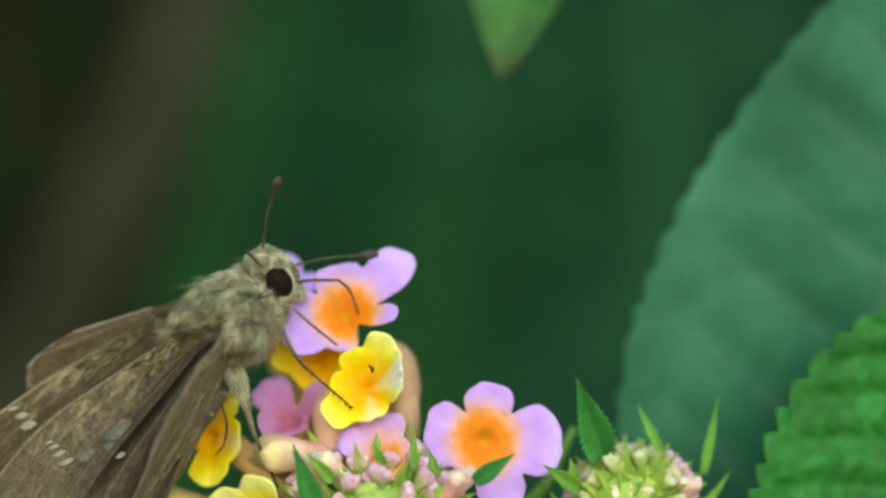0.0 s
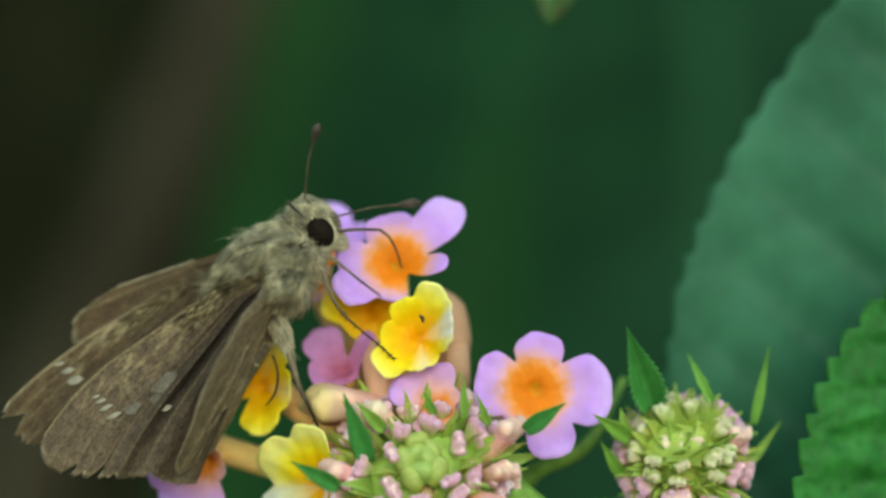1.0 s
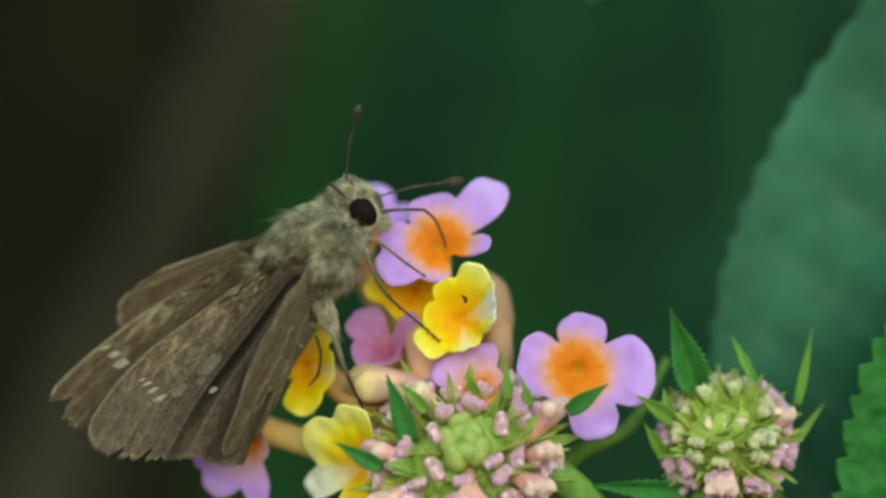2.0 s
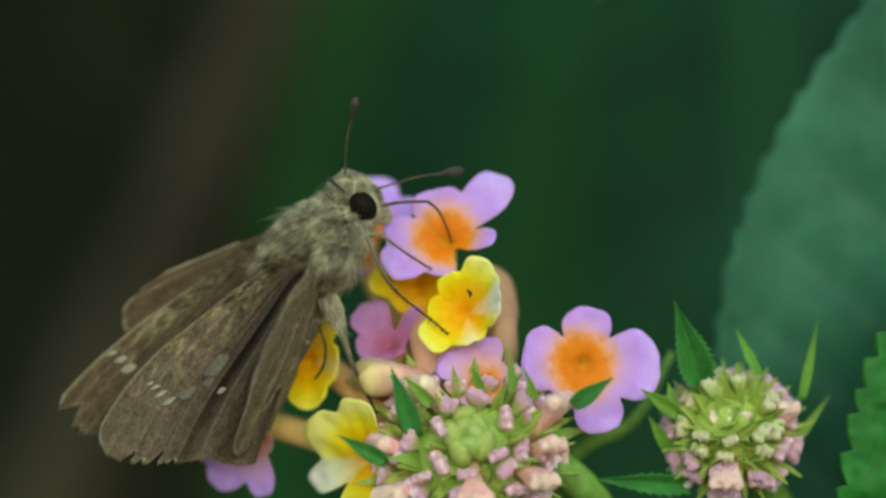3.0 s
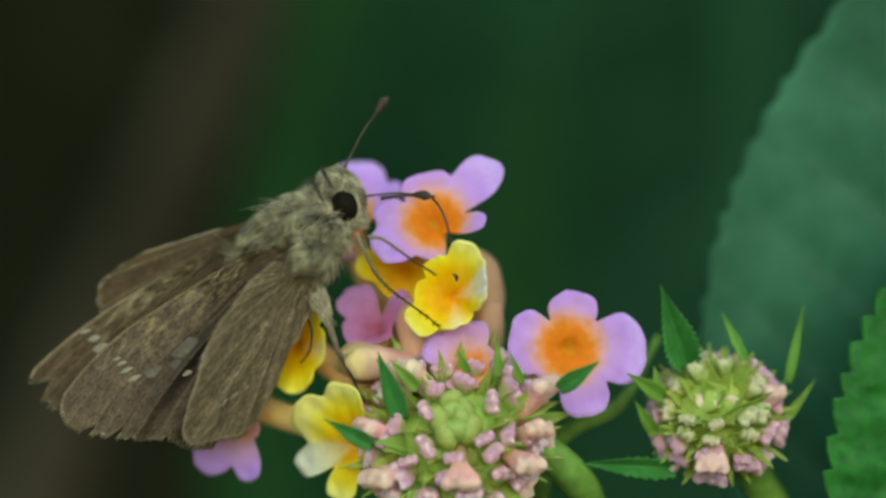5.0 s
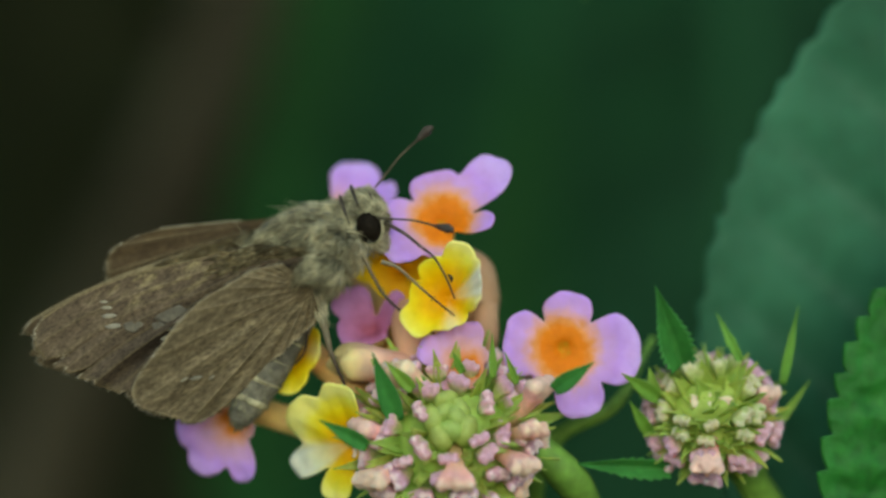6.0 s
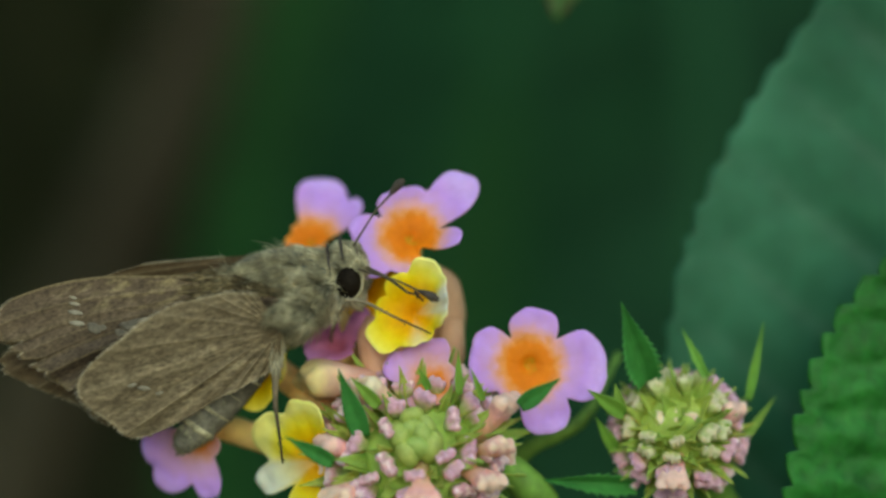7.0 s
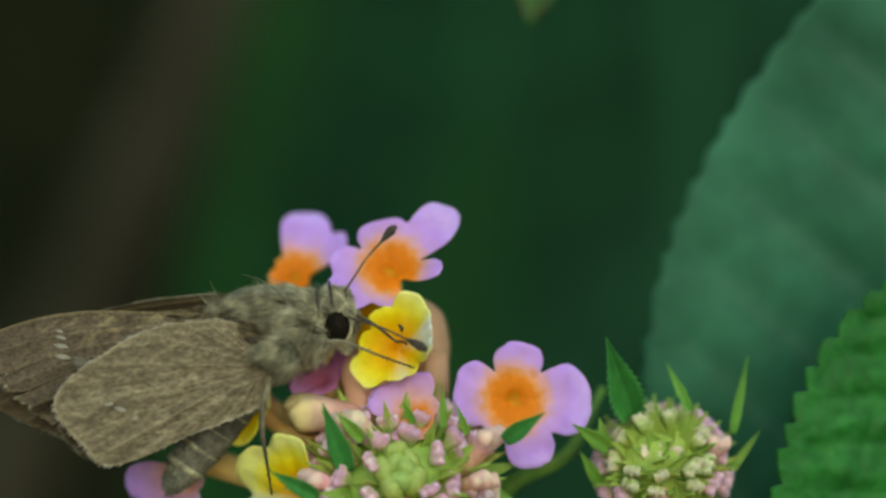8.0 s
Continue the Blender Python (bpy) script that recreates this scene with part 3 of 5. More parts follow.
def bud_mesh(length, wide, deep, knob=0.14):
    """A closed bud along +z: a narrow tube that flares to a crumpled tip of three soft lobes side by side along x, the outer two a little raised."""
    bm = bmesh.new()
    sides = 24
    profile = [(0.0, 0.36, 0.55), (0.35, 0.40, 0.62), (0.58, 0.52, 0.75), (0.72, 0.74, 0.92), (0.83, 0.94, 1.0), (0.91, 1.0, 0.98)]
    lid = [(0.93, 0.30), (0.78, 0.62), (0.56, 0.86), (0.3, 1.0)]
    off = 10 * length + 3 * wide

    def lobed(across):
        return 0.5 + 0.5 * math.cos(2.5 * math.pi * across)

    rings, rim = [], []
    for s, a, b in profile:
        grow = max(0.0, s - 0.45) / 0.5
        ring = []
        for i in range(sides):
            t = 2 * math.pi * i / sides
            c, d = math.cos(t), math.sin(t)
            c, d = math.copysign(abs(c) ** 0.8, c), math.copysign(abs(d) ** 0.8, d)
            squeeze = 1 - 0.34 * grow * (1 - lobed(c))
            p = Vector((0.5 * wide * a * c, 0.5 * deep * b * d * squeeze, length * (s + 0.05 * grow * c * c)))
            p += grow * Vector((0.05 * wide * noise.noise((2 * d, off, 1)), 0.12 * deep * noise.noise((2 * c, off, 5)), 0.07 * length * noise.noise((1.4 * c, 1.4 * d, off))))
            ring.append(bm.verts.new(p * MM))
            if s == profile[-1][0]:
                rim.append((p, c))
        rings.append(ring)
    for k, rise in lid:
        rings.append([bm.verts.new(Vector((p.x * k, p.y * k, p.z + knob * length * rise * (0.35 + 0.65 * lobed(c * k)))) * MM) for p, c in rim])
    for a, b in zip(rings, rings[1:]):
        for i in range(sides):
            bm.faces.new((a[i], a[(i + 1) % sides], b[(i + 1) % sides], b[i]))
    bm.faces.new(rings[-1])
    bm.faces.new(rings[0][::-1])
    return bm


def bract_mesh(length, width, curl, seed, teeth=0):
    """A narrow pointed bract along +z, its face to +x."""
    bm = bmesh.new()

    def shape(u, v):
        half = 0.5 * width * (0.55 + 0.45 * math.sin(math.pi * min(v * 1.1, 1) ** 0.8)) * (1 - v ** 2.2) + 0.02
        half *= 1 + (0.34 * (0.6 - (teeth * v) % 1.0) * abs(u) ** 3 if teeth else 0)
        lift = curl * v * v * length + (0.22 + 0.03 * teeth) * abs(u) * half * 2 + 0.05 * noise.noise((u + seed, v * 3, 1))
        return ((lift, u * half, v * length), 0.0)

    grid = sheet(bm, 8, 16 if not teeth else 64, lambda u, v: ((shape(u, v)[0][1], shape(u, v)[0][2], shape(u, v)[0][0]),), 0.12)
    bmesh.ops.transform(grid, matrix=Matrix(((0, 0, 1, 0), (1, 0, 0, 0), (0, 1, 0, 0), (0, 0, 0, 1))), verts=grid.verts)
    return grid


def dome(head, base, centre, axis, radius, rise, rings, rng, lumps=7, cap=13, scales=0, scale_cap=40, sunk=2.6):
    """Closed buds over a low dome: a tight green clump or whorl of scales in the middle, rings of (degrees, count, kind) round it,
    each bud with a narrow pointed bract beside it."""
    axis = Vector(axis).normalized()
    m = facing(mm(centre) - mm(base), axis)
    sizes = {"green": 2.2, "pale": 2.8, "small": 3.0, "pink": 3.2, "cream": 3.4}
    low = m @ pose(0, 0, (rise - 4.5) * MM)
    kinds = {
        "green": [part("bud", ellipsoid(bmesh.new(), (1.0, 0.72, 1.1), 0.1, 2, 16, 12, (0, 0, 1.1)), M_GREENBUD, head, "", low)],
        "pale": [part("bud", bud_mesh(2.8, w, d, 0.16), M_PALEBUD, head, "", low) for w, d in ((1.5, 1.1), (1.25, 1.05))],
        "small": [part("bud", bud_mesh(3.0, w, d, 0.16), M_BUD, head, "", low) for w, d in ((1.85, 1.15), (1.55, 1.05))],
        "pink": [part("bud", bud_mesh(3.2, w, d, k), M_BUD, head, "", low) for w, d, k in ((2.15, 1.3, 0.12), (1.85, 1.25, 0.15))],
        "cream": [part("bud", bud_mesh(3.4, w, d, k), M_CREAM, head, "", low) for w, d, k in ((2.8, 1.6, 0.12), (2.4, 1.55, 0.14))],
    }
    leafy = [part("bract", bract_mesh(length, wide, curl, k), M_SEPAL, head, "", low)
             for k, (length, wide, curl) in enumerate(((3.3, 0.95, -0.06), (3.7, 1.05, -0.10), (3.5, 0.8, 0.03)))]
    scale = part("bract", bract_mesh(2.6, 1.45, -0.14, 5), M_SEPAL, head, "", low)
    spots = [(radians(cap) * math.sqrt((k + 0.3) / max(lumps, 1)), 2.39996 * k, "green") for k in range(lumps)]
    for ring, (degrees, count, kind) in enumerate(rings):
        for k in range(count):
            th = radians(degrees + rng.uniform(-5, 5))
            spots.append((th, 2 * math.pi * (k + rng.uniform(-0.2, 0.2)) / count + 0.9 * ring + 0.3, kind))

    def around(th, ph):
        return Vector((math.sin(th) * math.cos(ph), math.sin(th) * math.sin(ph), math.cos(th)))

    def stand(p, way, ph, turn, sunk):
        side_way = Vector((-math.sin(ph), math.cos(ph), 0.0))
        side_way = (side_way - way * side_way.dot(way)).normalized()
        q = Matrix((side_way, way.cross(side_way), way)).transposed().to_4x4() @ pose(0, 0, 0, 0, 0, turn)
        q.translation = (p - way * sunk) * MM
        return q

    for k, (th, ph, kind) in enumerate(spots):
        out = around(th, ph)
        p = Vector((radius * out.x, radius * out.y, rise * out.z)) * rng.uniform(0.97, 1.04)
        way = (out + Vector((0, 0, 0.35)) + 0.08 * Vector((rng.gauss(0, 1), rng.gauss(0, 1), rng.gauss(0, 1)))).normalized()
        size = rng.uniform(0.72, 1.02)
        again(kinds[kind][k % len(kinds[kind])], head, m @ stand(p, way, ph, rng.gauss(0, 22), sizes[kind] * size * 0.9) @ Matrix.Scale(size, 4))
        if kind == "green":
            continue
        for side in (-1, 1):
            beside = around(th + radians(rng.uniform(-2, 7)), ph + side * (0.5 * sizes[kind] * 0.74) / (radius * max(math.sin(th), 0.2)))
            p = Vector((radius * beside.x, radius * beside.y, rise * beside.z)) * rng.uniform(0.98, 1.16)
            way = (beside + Vector((0, 0, 0.3))).normalized()
            again(leafy[(k + side) % 3], head, m @ stand(p, way, ph, 90 + rng.gauss(0, 30), sunk))
    for k in range(scales):
        th, ph = radians(scale_cap) * math.sqrt((k + 0.4) / scales), 2.39996 * k
        out = around(th, ph)
        p = Vector((radius * out.x, radius * out.y, rise * out.z))
        way = (out * 0.8 + Vector((0, 0, 0.75))).normalized()
        again(scale, head, m @ stand(p, way, ph, 90 + rng.gauss(0, 12), 2.2) @ Matrix.Scale(rng.uniform(0.85, 1.15), 4))
    bm = bmesh.new()
    ellipsoid(bm, (radius * 0.76, radius * 0.76, rise * 0.74), 0.12, 1)
    part("receptacle", bm, M_SEPAL, head, "", m)


def long_bract(head, base, foot, tip, width, seed, teeth=0, curl=0.06, turn=0.0, mat=None):
    a, b = Vector(foot), Vector(tip)
    way = b - a
    x = Vector((0, -1, 0)) - way.normalized() * way.normalized().dot(Vector((0, -1, 0)))
    x.normalize()
    z = way.normalized()
    y = z.cross(x)
    m = Matrix((x, y, z)).transposed().to_4x4() @ pose(0, 0, 0, 0, 0, turn)
    m.translation = mm(foot) - mm(base)
    return part("bract", bract_mesh(way.length, width, curl, seed, teeth), mat or M_BRACT, head, "", m)


def closed_bud(head, base, foot, tip, fat, mat, label=""):
    way = Vector(tip) - Vector(foot)
    back = Vector(foot) - 1.4 * way.normalized()
    return part("bud", bud_mesh(way.length + 1.4, fat * 1.4, fat * 0.85), mat, head, label, facing(mm(back) - mm(base), way))


def flower_head():
    base = (2.37, 8.00, -20.10)
    head = thing("lantana_flower_head", base, "lantana flower head with lavender, orange and yellow florets round pink buds", "flower")
    core = (0.56, 3.00, -10.55)
    L, Y, V = M_LAVENDER, M_YELLOW, M_PURPLE
    top = floret(head, base, (0.45, 1.20, 1.51), (0.10, -0.9, 0.38),
                 [(102, 3.2, 3.4, 18), (44, 5.4, 3.0, 16), (-14, 3.5, 1.9, 44), (-152, 4.4, 3.0, 6), (-112, 2.7, 2.6, 14), (174, 3.8, 2.4, 10)], L, core, 1.0,
                 label="lavender floret with an orange centre, highest of the head")
    floret(head, base, (8.56, 0.00, -6.01), (0.05, -0.98, 0.12),
           [(83, 3.4, 3.2, 6), (-1, 4.6, 4.6, 8), (-72, 4.4, 3.1, 2), (172, 3.7, 4.2, 10), (-128, 2.6, 2.2, 4)], L, core, 2.0,
           label="wide open lavender floret with a bright orange centre")
    floret(head, base, (-4.85, 6.00, 1.25), (-0.1, -0.85, 0.5),
           [(78, 4.6, 3.5, 6), (38, 4.3, 1.8, 20), (122, 1.6, 1.4, 40), (190, 1.6, 1.6, 30), (-100, 2.4, 2.0, 5)], L, core, 3.0,
           label="lavender floret behind the butterfly")
    floret(head, base, (-11.34, 2.50, -10.41), (-0.15, -0.92, -0.3),
           [(194, 3.9, 2.5, 6), (232, 4.3, 2.6, 6), (-82, 3.9, 2.0, 16), (60, 1.4, 1.6, 50), (-30, 1.6, 1.4, 50)], M_LILAC, (-1.5, -0.5, -12.6), 4.0,
           label="lavender floret hanging low on a long tube")
    cup = floret(head, base, (1.56, -0.50, -2.88), (-0.22, -0.95, 0.22),
           [(64, 3.8, 2.7, 36, 0.05), (112, 2.7, 2.4, 40), (182, 2.4, 2.2, 42), (226, 3.4, 2.5, 26), (-72, 2.6, 2.8, 40, 0.5, 0.03), (10, 3.9, 4.2, 56, 2.4, 0.12)], Y, core, 5.0,
           label="yellow floret with a frilled whitish petal")
    floret(head, base, (-1.35, 2.30, -1.49), (-0.1, -0.95, -0.1),
           [(-60, 1.9, 3.0, 20), (165, 3.0, 2.2, 20), (-118, 1.8, 2.8, 20), (10, 2.6, 2.6, 16), (90, 1.5, 3.2, 20)], Y, core, 6.0, label="shaded yellow floret beneath a lavender one")
    hidden = floret(head, base, (-8.01, 2.20, -5.90), (-0.35, -0.92, 0.1),
           [(70, 3.3, 2.8, 16, 0.25), (-8, 2.5, 2.8, 24, 0.35), (-82, 3.0, 2.8, 16), (175, 2.4, 2.4, 20)], Y, (-1.5, -0.2, -10.5), 7.0, label="yellow floret half hidden by a wing")
    floret(head, base, (-4.1, -1.00, -11.63), (-0.58, -0.8, 0.05),
           [(94, 4.0, 3.6, 30), (152, 4.5, 3.4, 26), (200, 5.0, 2.0, -2, 2.0, 0.10), (250, 3.8, 2.4, 6), (30, 2.0, 2.4, 40)], Y, core, 8.0, label="yellow floret with one whitish lower petal")
    floret(head, base, (-2.95, 1.50, -4.94), (-0.1, -0.8, 0.6),
           [(130, 3.2, 2.8, 22), (44, 2.9, 1.8, 34), (205, 2.2, 2.4, 24), (-80, 1.5, 2.2, 50)], V, core, 9.0, label="dull purple floret, still unfolding")
    floret(head, base, (2.75, -1.60, -7.08), (-0.1, -0.9, 0.35),
           [(155, 3.3, 2.0, 6), (104, 2.8, 3.2, 10), (60, 1.6, 2.0, 20), (-150, 2.0, 1.8, 10), (-90, 1.4, 1.6, 10)], M_LILAC, core, 10.0, label="small lavender floret above the buds")
    dome(head, base, (1.75, -0.50, -11.34), (0.0, -0.9, 0.42), 5.6, 3.8, ((23, 7, "small"), (38, 9, "small"), (53, 11, "pink"), (70, 12, "pink"), (88, 11, "cream")), random.Random(5), lumps=8, cap=14)
    b = Vector(base)
    bm = bmesh.new()
    inward = cup.matrix_basis.inverted()
    tube(bm, [(inward @ ((Vector(p) - b) * MM)) / MM for p in ((1.61, -1.90, -1.51), (1.81, -2.00, -1.71), (1.81, -1.90, -1.94))], [0.05, 0.13, 0.06], 8, 4)
    part("stigma", bm, M_STAMEN, cup, "dark stigma")
    bm = bmesh.new()
    inward = hidden.matrix_basis.inverted()
    tube(bm, [(inward @ ((Vector(p) - b) * MM)) / MM for p in ((-7.18, 0.20, -3.91), (-6.86, -0.10, -4.99), (-6.99, -0.10, -6.14), (-7.55, 0.20, -6.94))], [0.05, 0.09, 0.09, 0.05], 8, 6)
    part("stigma", bm, M_STAMEN, hidden, "dark curled style")
    bm = bmesh.new()
    tube(bm, [Vector(p) - b for p in ((2.73, 4.00, -0.17), (3.32, 4.00, -1.29), (3.50, 4.00, -3.11), (3.36, 4.00, -5.56), (2.29, 3.00, -8.64))], [0.45, 1.2, 1.4, 1.05, 0.75], 16, 8)
    part("tube", bm, M_TANTUBE, head, "swollen tan back of a floret")
    bm = bmesh.new()
    tube(bm, [Vector(p) - b for p in ((-0.41, 1.60, -3.26), (-0.69, 1.20, -5.11), (0.20, 0.50, -8.49))], [0.9, 1.15, 1.0, 0.7], 14, 6)
    part("tube", bm, M_ROSETUBE, head, "salmon pink floret tube")
    bm = bmesh.new()
    tube(bm, [Vector(p) - b for p in ((0.96, 2.00, -4.62), (0.76, 1.50, -6.83), (1.06, 1.00, -9.55))], [0.9, 1.0, 0.7], 14, 6)
    part("tube", bm, M_ROSETUBE, head, "salmon pink floret tube")
    bm = bmesh.new()
    tube(bm, [Vector(p) - b for p in ((4.03, 3.00, -3.44), (3.83, 2.20, -5.49), (3.30, 1.50, -8.55))], [0.7, 0.95, 0.7], 14, 6)
    part("tube", bm, M_TANTUBE, head)
    for k, (foot, tip, fat, mat) in enumerate((
            ((0.21, 1.00, -7.15), (-4.87, -0.50, -6.73), 3.0, M_PINKBUD), ((0.54, -2.00, -8.33), (-1.40, -3.00, -6.88), 1.5, M_CREAM), ((-1.07, -2.00, -9.34), (-2.26, -3.00, -6.94), 1.2, M_CREAM),
            ((5.89, -2.00, -9.67), (7.31, -3.00, -7.81), 1.7, M_CREAM), ((-1.64, -2.00, -11.18), (-3.86, -2.80, -10.45), 1.6, M_CREAM),
            ((-1.53, -2.60, -12.96), (-3.16, -4.20, -13.66), 1.75, M_CREAM), ((2.01, -4.20, -12.48), (2.02, -5.80, -13.69), 1.7, M_CREAM), ((4.84, -3.40, -12.09), (6.22, -5.00, -12.67), 1.65, M_CREAM), ((5.68, -3.00, -10.86), (6.77, -4.40, -10.49), 1.5, M_CREAM))):
        closed_bud(head, base, foot, tip, fat, mat)
    for k, (foot, tip, wide, teeth) in enumerate((
            ((-1.40, -3.00, -10.10), (-2.84, -4.00, -5.97), 1.35, 0), ((-0.46, -3.50, -8.24), (-2.11, -4.00, -6.50), 0.8, 0), ((-3.10, -4.00, -11.51), (-5.92, -5.00, -9.85), 1.0, 0),
            ((7.81, -3.50, -8.24), (10.12, -4.50, -6.54), 1.1, 0), ((4.27, -2.50, -7.64), (4.20, -2.50, -4.97), 0.5, 0), ((5.68, -3.00, -7.94), (4.90, -3.50, -5.99), 0.4, 0),
            ((0.53, -2.50, -8.30), (-0.80, -3.00, -6.88), 0.6, 0), ((2.47, -2.50, -7.30), (1.86, -3.00, -6.01), 0.5, 0))):
        long_bract(head, base, foot, tip, wide, k + 0.5, teeth, mat=M_BRACTDARK if k in (0, 2, 3) else None)
    bm = bmesh.new()
    tube(bm, [Vector(p) - b for p in ((2.31, 4.00, -12.55), (2.37, 8.00, -20.10), (4.23, 10.00, -31.31))], [1.0, 1.0, 1.1], 10, 6)
    part("stalk", bm, M_STALK, head)
    return head, top


def bud_head():
    base = (21.34, 5.00, -16.16)
    head = thing("lantana_bud_head", base, "unopened green and pink lantana bud head with leafy bracts", "flower bud")
    dome(head, base, (17.71, 2.00, -10.37), (-0.12, -0.84, 0.52), 3.9, 3.6, ((36, 7, "pale"), (50, 9, "pale"), (65, 10, "small"), (80, 11, "small"), (95, 8, "pink")), random.Random(9), lumps=0, scales=34, scale_cap=54, sunk=3.1)
    for k, (foot, tip, wide, teeth) in enumerate((
            ((15.77, 1.00, -7.15), (14.06, 0.00, -2.17), 2.1, 13), ((19.37, 1.00, -6.81), (18.06, 2.00, -3.96), 0.6, 3), ((22.09, 2.00, -8.24), (23.02, 2.00, -3.48), 0.6, 0),
            ((21.57, 2.00, -10.99), (23.88, 3.00, -8.12), 0.55, 0), ((14.30, 0.00, -8.97), (11.89, -1.50, -7.36), 1.05, 0), ((14.13, 0.00, -8.80), (13.72, 0.00, -7.10), 0.7, 0),
            ((13.89, 1.00, -11.26), (12.50, 0.00, -9.07), 0.8, 0), ((15.09, 1.00, -13.38), (9.04, 0.00, -12.87), 1.3, 10))):
        long_bract(head, base, foot, tip, wide, k + 0.2, teeth, mat=M_BRACTDARK if teeth > 5 else None)
    b = Vector(base)
    for foot, tip, fat in (((17.53, 0.00, -11.18), (16.94, -2.00, -13.22), 1.5), ((20.05, 1.00, -10.23), (21.06, 0.00, -8.46), 1.4)):
        closed_bud(head, base, foot, tip, fat, M_CREAM)
    bm = bmesh.new()
    tube(bm, [Vector(p) - b for p in ((18.95, 3.00, -11.42), (20.49, 4.00, -14.30), (22.55, 6.00, -18.40), (23.38, 9.00, -31.09))], [1.5, 1.1, 1.0, 1.1], 12, 6)
    part("stalk", bm, M_STALK, head)
    return head


def shrub_stems():
    ob = thing("lantana_shrub", (4, 10, -600), "green lantana shrub, its stems rising from the soil", "shrub")
    b = Vector((4, 10, -600))
    bm = bmesh.new()
    tube(bm, [(0, 0, -10), (3, 4, 200), (-4, 6, 420), tuple(Vector((4.23, 10.00, -31.31)) - b)], [4.0, 3.2, 2.4, 1.3], 12, 12)
    part("main_stem", bm, M_STALK, ob)
    bm = bmesh.new()
    tube(bm, [(-2, 5, 480), tuple(Vector((15.16, 10.00, -45.89)) - b), tuple(Vector((23.38, 9.00, -31.09)) - b)], [1.6, 1.4, 1.2], 10, 10)
    part("side_shoot", bm, M_STALK, ob)
    bm = bmesh.new()
    tube(bm, [tuple(Vector(p) - b) for p in ((7.09, 9.00, -23.85), (7.13, 6.00, -14.86), (8.66, 5.00, -11.58), (12.18, 5.00, -9.65), (14.67, 7.00, -5.61))], [0.8, 0.7, 0.55, 0.4, 0.2], 10, 8)
    part("tendril", bm, M_STALK, ob)
    bm = bmesh.new()
    tube(bm, [tuple(Vector(p) - b) for p in ((12.27, 6.00, -23.36), (10.03, 2.00, -15.82), (8.53, 0.00, -13.38), (5.98, 0.00, -11.18))], [1.2, 1.1, 1.1, 0.9], 12, 8)
    part("side_shoot", bm, M_STALK, ob)
    for name, way, radii in (
            ("side_shoot", ((0, 12, 300), (60, 30, 460), tuple(Vector((43.99, 22.00, -18.09)) - b), tuple(Vector((40.6, 6.00, 10.2)) - b)), [2.2, 1.8, 1.2, 0.7]),
            ("side_shoot", ((-2, 8, 440), tuple(Vector((26.40, 16.00, -47.76)) - b), tuple(Vector((26.15, 15.00, -32.37)) - b)), [1.4, 1.0, 0.7]),
            ("side_shoot", ((4, 14, 380), tuple(Vector((51.17, 40.00, -24.53)) - b), tuple(Vector((47.01, 36.00, 31.78)) - b), tuple(Vector((24.59, 24.00, 57.52)) - b), tuple(Vector((15.04, 17.00, 45.09)) - b)),
             [2.2, 1.8, 1.4, 1.0, 0.7])):
        bm = bmesh.new()
        tube(bm, way, radii, 10, 10)
        part(name, bm, M_STALK, ob)
    for k, (base, apex, *_) in enumerate(FAR_LEAVES):
        foot = Vector(base)
        bm = bmesh.new()
        tube(bm, [tuple(foot - b + Vector((0, 0, 1))), tuple(foot - b + Vector((3, 6, -60))), ((foot - b).x * 0.7, (foot - b).y + 10, -8)], [1.0, 1.6, 2.6], 8, 8)
        part("back_shoot", bm, M_STALK, ob)


# ---- the butterfly ----
FLY_EYE = (-4.59, -1.00, 3.57)
FLY_ROOT = (-7.10, 0.00, 1.56)


def step(x, a, b):
    """0 before a, 1 past b, smooth between (a may lie past b)."""
    s = min(max((x - a) / (b - a), 0.0), 1.0)
    return s * s * (3 - 2 * s)


